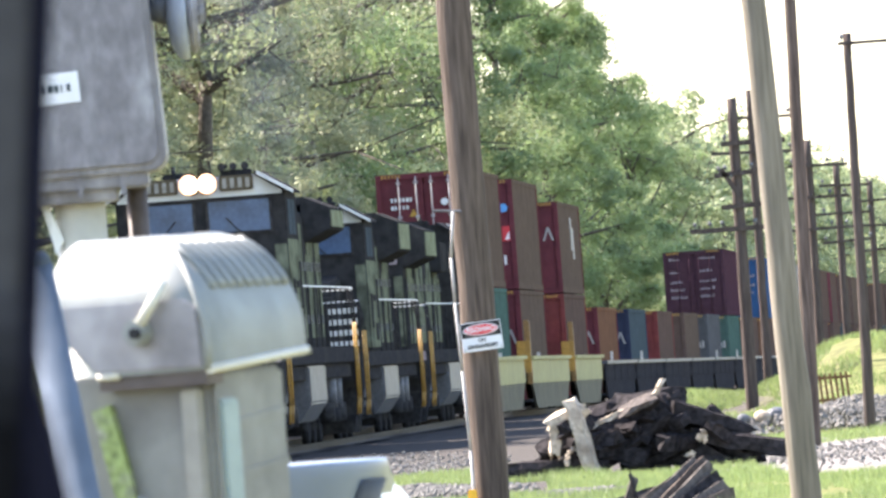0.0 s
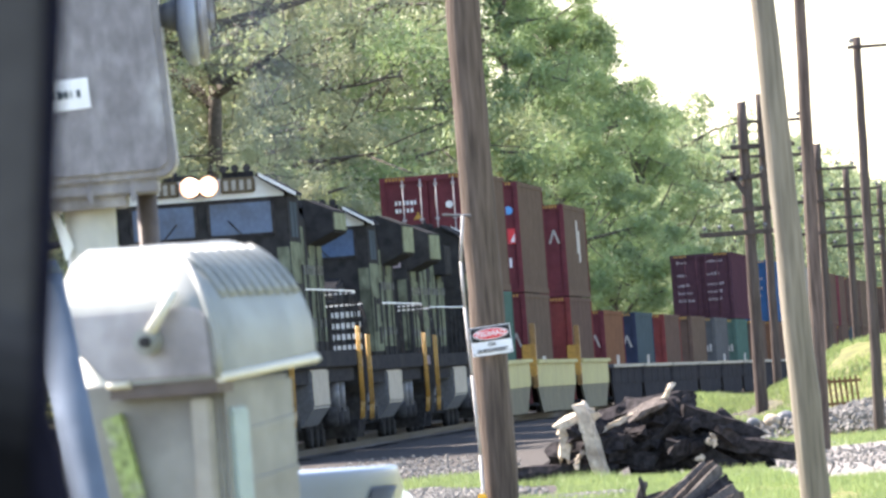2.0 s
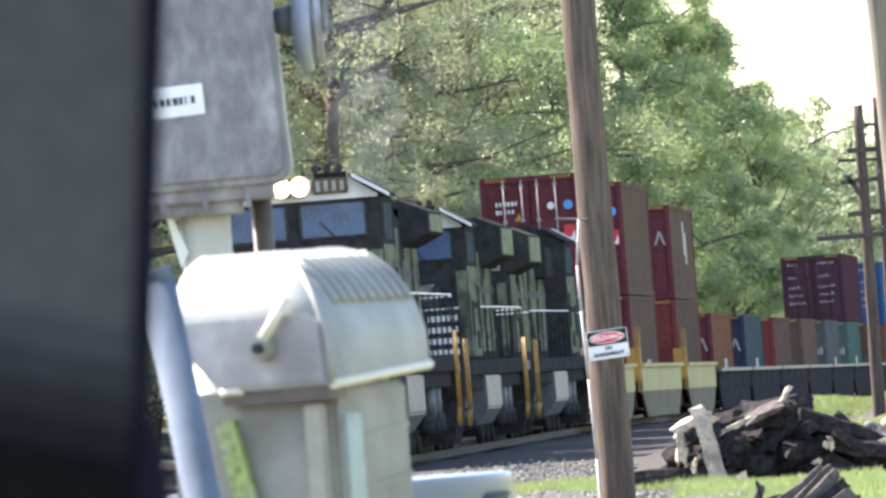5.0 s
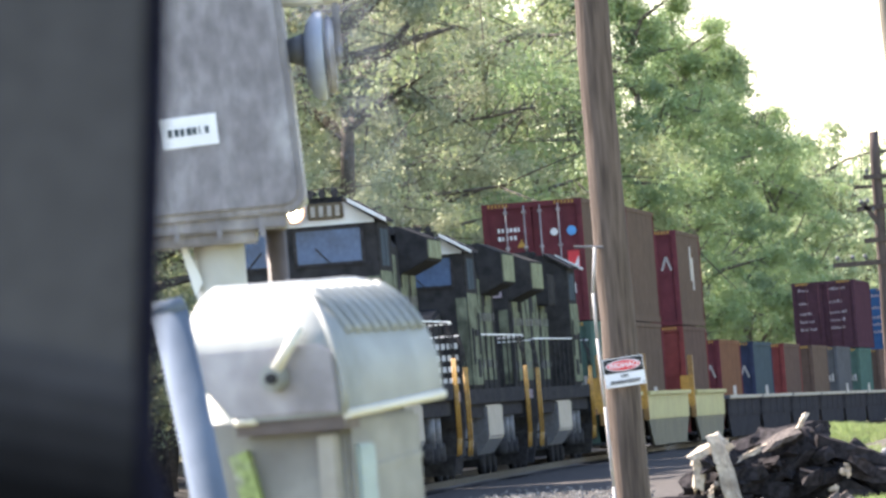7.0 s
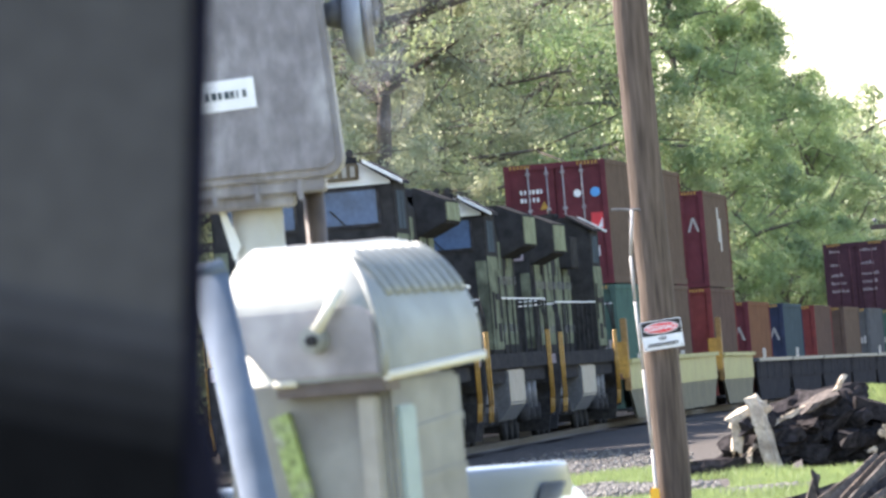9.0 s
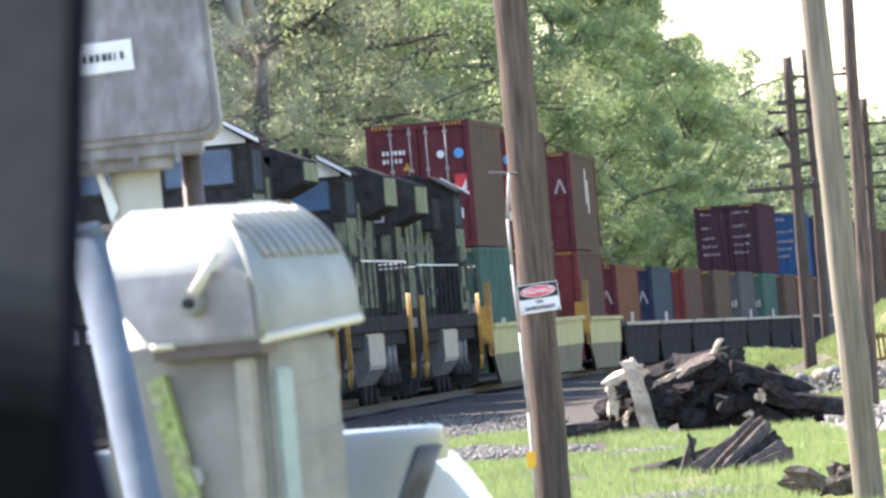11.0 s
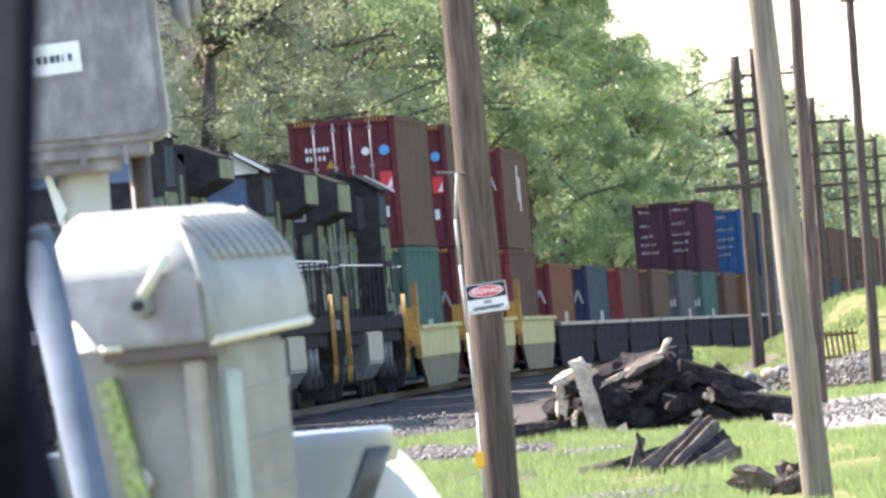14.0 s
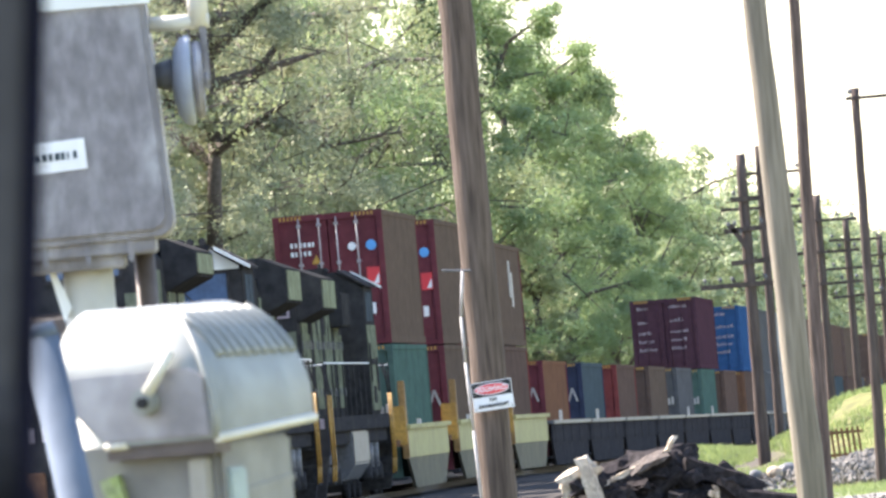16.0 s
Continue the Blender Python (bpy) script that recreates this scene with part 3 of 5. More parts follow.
                part("end_stripe", bm, M_WHITE, t, "white safety stripe panel")
    # nose
    bm = B()
    extrude(bm, [(1.75, 1.72), (1.75, 2.9), (2.1, 3.18), (3.95, 3.32), (3.95, 1.72)], "x", -0.95, 0.95)
    part("nose", bm, M_BLACK, t, bevel=0.05)
    bm = B()
    box(bm, -0.3, 0.3, 1.715, 1.745, 1.8, 2.85)
    part("nose_door", bm, M_BLACK, t, bevel=0.01)
    # cab
    prof = [(-1.5, 1.72), (1.5, 1.72), (1.5, 4.40), (1.0, 4.72), (-1.0, 4.72), (-1.5, 4.40)]
    bm = B()
    extrude(bm, prof, "y", 3.95, 7.0)
    part("cab", bm, M_BLACK, t, bevel=0.03)
    bm = B()
    extrude(bm, [(-1.46, 4.36), (1.46, 4.36), (1.46, 4.41), (0.99, 4.71), (-0.99, 4.71), (-1.46, 4.41)], "y", 3.90, 3.95)
    part("front_fascia", bm, M_WHITE, t, "white painted cab fascia")
    for sgn in (-1, 1):
        bm = B()
        extrude(bm, [(sgn * 1.0, 4.77), (sgn * 1.58, 4.42), (sgn * 1.58, 4.37), (sgn * 1.0, 4.71)], "y", 3.70, 7.1)
        part("roof_slope", bm, M_DIRTY, t)
        # sunlit line along the visor, put in as white paint
        bm = B()
        extrude(bm, [(sgn * 1.06, 4.765), (sgn * 1.68, 4.40), (sgn * 1.68, 4.345), (sgn * 1.06, 4.70)], "y", 3.58, 3.70)
        part("roof_visor", bm, M_WHITE, t, "visor edge painted white for its sunlit line")
        bm = B()
        box(bm, *sorted((sgn * 0.14, sgn * 1.22)), 3.92, 3.955, 3.76, 4.29)
        w = part("windshield", bm, M_GLASS, t, "windshield with the reflected sky put in its colour", bevel=0.01)
        bm = B()
        for a in ((0.10, 1.26, 4.29, 4.33), (0.10, 1.26, 3.71, 3.76), (0.09, 0.14, 3.71, 4.33), (1.22, 1.27, 3.71, 4.33)):
            box(bm, *sorted((sgn * a[0], sgn * a[1])), 3.905, 3.95, a[2], a[3])
        part("window_frame", bm, M_DIRTY, w)
        bm = B()
        tube(bm, (sgn * 0.7, 3.89, 3.74), (sgn * 0.45, 3.89, 4.0), 0.012, 0.012, 6)
        part("wiper", bm, M_RUBBER, w)
        bm = B()
        box(bm, *sorted((sgn * 1.485, sgn * 1.512)), 4.6, 5.5, 3.66, 4.26)
        box(bm, *sorted((sgn * 1.485, sgn * 1.512)), 5.65, 6.5, 3.66, 4.26)
        part("side_window", bm, M_DUSTYGLASS, t, "dusty side window")
        # pale panels carry the painted reflection on the cab and hood
        bm = B()
        box(bm, *sorted((sgn * 1.49, sgn * 1.515)), 4.02, 6.90, 1.80, 3.58)
        part("cab_side_panel", bm, M_OLIVE, t, "cab side painted pale for its olive reflection", bevel=0.01)
        bm = B()
        box(bm, *sorted((sgn * 1.27, sgn * 1.485)), 3.935, 3.955, 1.80, 3.50)
        part("front_corner_panel", bm, M_OLIVE, t, "cab front corner painted pale for its olive reflection", bevel=0.005)
        bm = B()
        box(bm, *sorted((sgn * 0.76, sgn * 0.96)), L - 1.705, L - 1.685, 1.85, 3.45)
        part("rear_corner_panel", bm, M_OLIVE, t, "rear hood corner painted pale for its olive reflection", bevel=0.005)
        for yy, zz, long, high in ((4.5, 2.2, 0.35, 0.7), (5.4, 2.75, 0.8, 0.12), (5.6, 1.95, 0.6, 0.35), (6.5, 2.4, 0.18, 0.8)):
            bm = B()
            box(bm, *sorted((sgn * 1.515, sgn * 1.54)), yy, yy + long, zz, zz + high)
            part("cab_fitting", bm, M_DIRTY, t)
        bm = B()
        box(bm, *sorted((sgn * 0.37, sgn * 0.97)), 3.80, 3.90, 4.455, 4.715)
        nb = part("number_board", bm, M_BOARD, t, "dull bronze number board", bevel=0.02)
        for k in range(4):
            c = sgn * 0.465 + sgn * 0.137 * k
            bm = B()
            box(bm, c - 0.036, c + 0.036, 3.79, 3.80, 4.50, 4.67)
            part("number_bar", bm, M_CORNER, nb)
    bm = B()
    for xx in (-0.14, 0.14):
        ngon(bm, xx, 4.60, 0.19, 3.722, 3.9)
    hl = part("headlight", bm, M_DIRTY, t)
    for xx in (-0.14, 0.14):
        part("lens", ngon(B(), xx, 4.60, 0.09, 3.700, 3.712), M_GLOW if lit else M_STEEL, hl, "lit headlight lens" if lit else "")
    if lit:
        # the light's orange glare, put in as glowing rings behind the lenses
        for xx in (-0.14, 0.14):
            part("glare_ring", ngon(B(), xx + math.copysign(0.02, xx), 4.60, 0.175, 3.714, 3.722), M_AMBER, hl, "glowing ring standing in for the orange headlight glare")
    # roof clutter
    bm = B()
    for xx in (-0.15, 0.0, 0.15):
        tube(bm, (0.62 + xx, 4.6, 4.86 + 0.2 * abs(xx)), (0.62 + xx * 1.4, 4.1, 4.87), 0.03, 0.07, 10)
    box(bm, 0.36, 0.9, 4.5, 4.8, 4.70, 4.82)
    part("horn", bm, M_DIRTY, t)
    bm = B()
    box(bm, -0.75, -0.2, 5.2, 6.6, 4.72, 4.83)
    part("air_conditioner", bm, M_DIRTY, t, bevel=0.04)
    bm = B()
    tube(bm, (0.15, 4.9, 4.72), (0.15, 4.9, 4.98), 0.02, 0.012, 6)
    part("antenna", bm, M_DIRTY, t)
    bm = B()
    tube(bm, (-0.5, 4.9, 4.72), (-0.5, 4.9, 4.95), 0.05, 0.03, 8)
    part("vent_cap", bm, M_DIRTY, t)
    # long hood
    wing = 4.46 if lit else 4.70
    hood = [(-0.98, 1.72), (0.98, 1.72), (0.98, 4.1), (0.62, 4.52), (-0.62, 4.52), (-0.98, 4.1)]
    bm = B()
    extrude(bm, hood, "y", 7.0, L - 1.7)
    part("long_hood", bm, M_BLACK, t, bevel=0.02)
    for sgn in (-1, 1):
        k = 0
        yy = 7.5
        while yy < L - 2.6:
            wd = (0.62, 0.62, 0.9, 0.62)[k % 4]
            top = 3.95 if k % 3 else 3.4
            bm = B()
            box(bm, *sorted((sgn * 0.975, sgn * 1.005)), yy, yy + wd, 1.9, top)
            part("hood_door", bm, M_BLACK if k % 4 == 3 else M_OLIVE, t, bevel=0.008)
            for zz in (2.15, 3.1):
                bm = B()
                box(bm, *sorted((sgn * 1.0, sgn * 1.03)), yy + 0.06, yy + 0.14, zz, zz + 0.16)
                part("latch", bm, M_STEEL, t)
            yy += wd + 0.09
            k += 1
        bm = B()
        extrude(bm, [(sgn * 0.95, 3.60), (sgn * 1.5, 3.84), (sgn * 1.5, wing - 0.24), (sgn * 0.95, wing)], "y", L - 6.2, L - 1.9)
        part("radiator_wing", bm, M_BLACK, t, bevel=0.02)
        for yy, far in ((L - 5.9, L - 4.15), (L - 4.05, L - 2.3)):
            bm = B()
            box(bm, *sorted((sgn * 1.495, sgn * 1.52)), yy, far, 3.88, wing - 0.28)
            part("radiator_grille", bm, M_GRILLE, t, "pale olive radiator grille")
        bm = B()
        box(bm, *sorted((sgn * 0.97, sgn * 1.28)), 8.2, 10.8, 3.55, 4.25)
        part("inverter_cabinet", bm, M_BLACK, t, bevel=0.03)
        bm = B()
        tube(bm, (sgn * 1.5, 7.2, 2.78), (sgn * 1.5, L - 1.0, 2.78), 0.015, 0.015, 6)
        part("handrail", bm, M_WHITE, t, "worn white handrail")
        for k in range(9):
            bm = B()
            tube(bm, (sgn * 1.5, 7.2 + k * 1.66, 1.72), (sgn * 1.5, 7.2 + k * 1.66, 2.78), 0.018, 0.018, 6)
            part("stanchion", bm, M_DIRTY, t)
    bm = B()
    extrude(bm, [(-0.95, 4.30), (0.95, 4.30), (0.95, wing - 0.02), (-0.95, wing - 0.02)], "y", L - 6.2, L - 1.9)
    part("radiator_top", bm, M_DIRTY, t)
    bm = B()
    box(bm, -0.35, 0.35, 10.6, 11.6, 4.5, 4.72)
    part("exhaust_stack", bm, M_DIRTY, t, bevel=0.02)
    # end number squares on the rear face of the hood
    for sgn in (-1, 1):
        bm = B()
        box(bm, *sorted((sgn * 0.46, sgn * 0.86)), L - 1.72, L - 1.66, 3.72, 4.10)
        board = part("rear_number_board", bm, M_FADED, t, "dark board with a worn white border")
        bm = B()
        box(bm, *sorted((sgn * 0.51, sgn * 0.81)), L - 1.66, L - 1.65, 3.77, 4.05)
        part("board_face", bm, M_BLACK, board)
        bm = B()
        for k in range(3):
            box(bm, *sorted((sgn * (0.545 + 0.085 * k), sgn * (0.595 + 0.085 * k))), L - 1.65, L - 1.644, 3.85, 3.97)
        part("number_bar", bm, M_FADED, board)
    MOVING.append((t, y, pose(0, L, 0, 0, 0, 180) if flip else Matrix()))
    return t


lead = locomotive(181.0, 23.4, False, "black diesel locomotive with white cab fascia and lit headlight", True)
lead.scale = (1.07, 1.0, 1.115)
locomotive(204.8, 22.0, False, "black diesel locomotive with painted sky blue in its windshield", False).scale = (1.0, 1.0, 1.03)
locomotive(227.0, 22.0, True, "black diesel locomotive coupled backwards with pale panels", False)


# ---- containers and well cars ----
PAINT = {}


def paint(key):
    # sides browner than maroon faces: warm ground bounce put into the paint
    cols = {"maroon": ((0.150, 0.044, 0.052), (0.10, 0.038, 0.043)), "maroon_side_bounce": ((0.130, 0.094, 0.072), (0.102, 0.076, 0.060)),
            "darkred": ((0.080, 0.040, 0.052), (0.06, 0.034, 0.043)), "red": ((0.22, 0.056, 0.052), (0.15, 0.05, 0.046)),
            "green": ((0.078, 0.130, 0.108), (0.066, 0.10, 0.086)), "blue": ((0.035, 0.09, 0.20), (0.03, 0.07, 0.15)),
            "teal": ((0.072, 0.092, 0.10), (0.062, 0.077, 0.082)), "brown": ((0.125, 0.085, 0.068), (0.095, 0.066, 0.056)),
            "orange": ((0.18, 0.095, 0.058), (0.14, 0.075, 0.052)), "grey": ((0.105, 0.105, 0.107), (0.08, 0.078, 0.078)),
            "white": ((0.29, 0.29, 0.28), (0.21, 0.20, 0.195)), "navy": ((0.045, 0.052, 0.085), (0.035, 0.04, 0.062))}
    if key not in PAINT:
        c, s = cols[key]
        PAINT[key] = mat(key + "_container_paint", c, 0.5, var=0.12, fine=5, coarse=0.9, bump=0.05, stain=s, amount=0.7, spec=0.0)
    return PAINT[key]


LABELS = {"maroon": "maroon steel shipping container with white door bars", "darkred": "dark red steel shipping container with white lettering bars", "red": "red steel shipping container",
          "green": "faded green steel shipping container", "blue": "bright blue steel shipping container", "teal": "blue-grey steel shipping container",
          "brown": "rusty brown steel shipping container", "orange": "orange-brown steel shipping container", "grey": "grey steel shipping container",
          "white": "off-white steel shipping container", "navy": "navy blue steel shipping container"}
HIGH, PLAIN = 2.92, 2.60


def container(y, z, L, face, side, style, H):
    m = on_track(y) @ pose(0, 0, z)
    t = empty("shipping_container", m, LABELS[face], "container", "shipping containers on the train")
    W = 1.19
    pf, ps = paint(face), paint(side)
    # corrugated sides
    for sgn in (-1, 1):
        bm = B()
        n = int(L / 0.28)
        pts = []
        for i in range(n):
            a = 0.12 + (L - 0.24) * i / n
            st = (L - 0.24) / n
            pts += [(a, 0.0), (a + st * 0.3, 0.0), (a + st * 0.5, 0.035), (a + st * 0.8, 0.035)]
        pts.append((L - 0.12, 0.0))
        lo = [bm.verts.new((sgn * (W - 0.015 - d), q, 0.14)) for q, d in pts]
        hi = [bm.verts.new((sgn * (W - 0.015 - d), q, H - 0.10)) for q, d in pts]
        for i in range(len(pts) - 1):
            bm.faces.new((lo[i], lo[i + 1], hi[i + 1], hi[i]) if sgn > 0 else (hi[i], hi[i + 1], lo[i + 1], lo[i]))
        part("side_wall", bm, ps, t)
        for zz, hh in ((0.0, 0.16), (H - 0.11, 0.11)):
            bm = B()
            box(bm, *sorted((sgn * (W - 0.08), sgn * W)), 0.12, L - 0.12, zz, zz + hh)
            part("side_beam", bm, ps, t)
        for yy in (0.0, L - 0.14):
            bm = B()
            box(bm, *sorted((sgn * (W - 0.12), sgn * (W + 0.002))), yy, yy + 0.14, 0.0, H)
            part("corner_post", bm, pf, t)
    bm = B()
    box(bm, -W + 0.08, W - 0.08, 0.10, L - 0.10, H - 0.06, H - 0.02)
    part("roof", bm, pf, t)
    bm = B()
    box(bm, -W + 0.08, W - 0.08, 0.10, L - 0.10, 0.02, 0.16)
    part("floor_frame", bm, M_DIRTY, t)
    bm = B()
    box(bm, -W + 0.12, W - 0.12, L - 0.10, L - 0.04, 0.1, H - 0.05)
    part("back_wall", bm, pf, t)
    for zz in (0.0, H - 0.14):
        bm = B()
        box(bm, -W + 0.12, W - 0.12, 0.0, 0.14, zz, zz + 0.14)
        part("door_beam", bm, pf, t)
    for sgn in (-1, 1):
        bm = B()
        box(bm, *sorted((sgn * 0.015, sgn * (W - 0.125))), 0.05, 0.09, 0.145, H - 0.145)
        for k in range(4):
            zz = 0.30 + (H - 0.44) / 4 * k
            box(bm, *sorted((sgn * 0.08, sgn * (W - 0.2))), 0.025, 0.052, zz, zz + 0.34)
        d = part("door", bm, pf, t)
        for xx in (0.19, 0.63):
            bm = B()
            tube(bm, (sgn * xx, 0.0, 0.08), (sgn * xx, 0.0, H - 0.08), 0.018, 0.018, 8)
            for zz in (0.25, 1.0, 1.8, H - 0.27):
                box(bm, sgn * xx - 0.05, sgn * xx + 0.05, -0.025, 0.03, zz, zz + 0.07)
            part("locking_bar", bm, M_BAR if style == "logo" else pf, d, "white locking bar" if style == "logo" else "")
    for k in range(6):
        for s0 in (-W + 0.15, W - 0.15 - 0.5):
            bm = B()
            box(bm, s0 + k * 0.085, s0 + k * 0.085 + 0.045, -0.004, 0.0, H - 0.10, H - 0.02, Matrix.Identity(4))
            part("warning_stripe", bm, M_YELLOW, t)
    if style == "logo":
        def disc(x, z, r, material, name):
            part(name, ngon(B(), x, z, r, 0.012, 0.024), material, t)
        disc(0.50, 2.16, 0.09, M_MARK, "round_mark")
        disc(0.92, 2.16, 0.115, M_BLUE, "round_mark")
        bm = B()
        box(bm, 0.78, 1.06, 0.012, 0.024, 1.28, 1.68)
        part("square_mark", bm, M_RED, t, "red square marking")
        bm = B()
        extrude(bm, [(0.92, 1.32), (1.04, 1.32), (1.04, 1.55)], "y", 0.004, 0.012)
        part("arrow_mark", bm, M_MARK, t)
        bm = B()
        extrude(bm, [(-0.40, 1.84), (-0.18, 1.84), (-0.29, 2.04)], "y", 0.012, 0.024)
        part("warning_triangle", bm, M_YELLOW, t, "yellow warning triangle")
        rnd = random.Random(int(y))
        for row, (a, b) in enumerate((((-1.0, -0.92), (-0.82, -0.36)), ((-0.62, -0.34), (-0.2, 0.0)))):
            xx = -0.84
            while xx < (-0.30 if row == 0 else -0.42):
                part("lettering_bar", box(B(), xx, xx + rnd.uniform(0.04, 0.07), 0.012, 0.024, 2.22 - row * 0.19, 2.32 - row * 0.19), M_MARK, t)
                xx += 0.095
        bm = B()
        box(bm, 0.70, 0.92, 0.012, 0.024, 0.66, 0.9)
        part("label_plate", bm, M_MARK, t)
    elif style == "text":
        rnd = random.Random(int(y))
        for zz in (2.25, 1.75, 1.35, 1.05, 0.75):
            for s0, s1 in ((-0.95, -0.3), (0.2, 0.9)):
                xx = s0
                stop = s1 - rnd.uniform(0, 0.3)
                while xx < stop:
                    w = rnd.uniform(0.03, 0.08)
                    part("lettering_bar", box(B(), xx, xx + w, 0.008, 0.022, zz, zz + rnd.uniform(0.06, 0.13)), M_FADED, t)
                    xx += w + 0.03
    elif style == "mark":
        bm = B()
        if face in ("maroon", "navy"):
            extrude(bm, [(0.72, 1.5), (0.78, 1.5), (0.88, 1.78), (0.98, 1.5), (1.04, 1.5), (0.91, 1.88), (0.85, 1.88)], "y", 0.008, 0.022)
        else:
            for q in range(3):
                box(bm, 0.70 + 0.12 * q, 0.78 + 0.12 * q, 0.008, 0.022, 1.35, 1.62 - 0.05 * (q % 2))
        part("face_mark", bm, M_WIRE, t)
        for k in range(2):
            bm = B()
            box(bm, W - 0.012, W + 0.004, 6.5 + 0.9 * k, 7.0 + 0.9 * k, (0.45 if z < 1 else 1.0) + (0.0 if k else 0.25), 1.25 if z < 1 else 2.2 - 0.3 * k)
            part("side_mark", bm, M_WIRE, t)
    MOVING.append((t, y, pose(0, 0, z)))
    return t


def well_car(y, pitch, kind):
    yellow = kind == 1
    words = ("dark grey container well car", "yellow container well car with dirty lower sides", "dusty pale grey container well car")[kind]
    t = empty("well_car", on_track(y), words, "well car", "well cars of the train")
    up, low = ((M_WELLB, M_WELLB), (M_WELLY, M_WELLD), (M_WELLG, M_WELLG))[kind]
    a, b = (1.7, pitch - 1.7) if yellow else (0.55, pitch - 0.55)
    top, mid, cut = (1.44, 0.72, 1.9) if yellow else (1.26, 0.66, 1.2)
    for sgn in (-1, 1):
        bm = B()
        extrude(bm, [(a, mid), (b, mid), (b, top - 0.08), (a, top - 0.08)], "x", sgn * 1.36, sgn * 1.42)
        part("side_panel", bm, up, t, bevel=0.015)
        bm = B()
        extrude(bm, [(a + cut, 0.05), (b - cut, 0.05), (b - 0.05, mid), (a + 0.05, mid)], "x", sgn * 1.34, sgn * 1.40)
        part("lower_panel", bm, low, t)
        bm = B()
        box(bm, *sorted((sgn * 1.28, sgn * 1.50)), a - 0.2, b + 0.2, top - 0.10, top)
        part("top_chord", bm, up if yellow else M_STEEL, t, bevel=0.01)
        for k in range(0 if yellow else 5):
            bm = B()
            yy = a + 1.0 + (b - a - 2.0) * k / 4
            box(bm, *sorted((sgn * 1.415, sgn * 1.435)), yy - 0.06, yy + 0.06, mid, top - 0.09)
            part("side_rib", bm, up, t)
        if yellow:
            bm = B()
            box(bm, *sorted((sgn * 1.10, sgn * 1.46)), a - 0.9, a - 0.75, 1.0, 1.85)
            part("bracket", bm, M_YELLOW, t, "yellow bracket plate", bevel=0.02)
            bm = B()
            box(bm, *sorted((sgn * 1.28, sgn * 1.43)), a - 0.1, a + 0.14, 0.7, 2.40)
            part("end_post", bm, M_POST, t, "ochre painted end post", bevel=0.02)
    bm = B()
    box(bm, -1.34, 1.34, a, b, 0.24, 0.30)
    part("well_floor", bm, M_DIRTY, t)
    for y0, y1 in ((0.15, a + 0.02), (b - 0.02, pitch - 0.15)):
        bm = B()
        box(bm, -1.3, 1.3, y0, y1, 0.98, 1.12)
        box(bm, -0.35, 0.35, y0, y1, 0.7, 0.98)
        part("end_platform", bm, M_RUST if yellow else M_DIRTY, t, bevel=0.015)
    tr = new("truck")
    tr.parent = t
    for sgn in (-1, 1):
        bm = B()
        extrude(bm, [(-0.95, 0.42), (-0.3, 0.3), (0.3, 0.3), (0.95, 0.42), (0.95, 0.62), (0.4, 0.82), (-0.4, 0.82), (-0.95, 0.62)], "x", sgn * 0.93, sgn * 1.05)
        part("side_frame", bm, M_RUST, tr)
    for yy in (-0.85, 0.85):
        WHEELS.append((wheelset(t, yy, 0.46), yy, 0.46, 1))
    MOVING.append((t, y, Matrix()))
    return t


# brown sides behind red faces carry bounced light in their colour
UNITS = [  # distance, yellow, lower (face, side, length, style), upper
    (253.8, 1, ("green", "green", 12.19, "mark"), ("maroon", "maroon_side_bounce", 12.19, "logo")),
    (271.8, 1, ("maroon", "maroon_side_bounce", 12.19, "mark"), ("maroon", "maroon_side_bounce", 12.19, "logo")),
    (294.2, 1, ("red", "brown", 12.19, "plain"), ("maroon", "maroon_side_bounce", 12.19, "mark")),
    (313.0, 0, ("maroon", "orange", 12.19, "mark"), None),
    (333.2, 0, ("navy", "teal", 12.19, "mark"), None),
    (353.8, 0, ("red", "brown", 12.19, "plain"), None),
    (375.6, 0, ("brown", "maroon_side_bounce", 12.19, "plain"), None),
    (396.2, 0, ("grey", "grey", 12.19, "mark"), None),
    (417.0, 0, ("green", "green", 12.19, "mark"), ("darkred", "darkred", 16.15, "text")),
    (437.6, 0, ("brown", "brown", 12.19, "plain"), None),
    (458.0, 0, ("orange", "brown", 12.19, "plain"), ("blue", "blue", 12.19, "text")),
    (478.6, 0, ("grey", "grey", 12.19, "plain"), ("navy", "grey", 12.19, "plain")),
    (499.2, 0, ("white", "white", 12.19, "plain"), ("white", "white", 16.15, "plain")),
    (519.8, 0, ("brown", "brown", 12.19, "plain"), ("brown", "brown", 12.19, "plain")),
    (540.4, 0, ("maroon", "brown", 12.19, "plain"), ("brown", "brown", 16.15, "plain")),
    (561.0, 0, ("brown", "brown", 12.19, "plain"), ("maroon", "brown", 12.19, "plain")),
    (581.6, 0, ("teal", "teal", 12.19, "plain"), ("brown", "brown", 16.15, "plain")),
    (602.2, 0, ("brown", "brown", 12.19, "plain"), ("brown", "maroon_side_bounce", 16.15, "plain")),
    (622.8, 0, ("grey", "grey", 12.19, "plain"), None),
    (643.4, 0, ("brown", "brown", 12.19, "plain"), None),
    (664.0, 0, ("teal", "teal", 12.19, "plain"), ("brown", "brown", 12.19, "plain")),
    (684.6, 0, ("brown", "brown", 12.19, "plain"), ("brown", "brown", 12.19, "plain")),
]
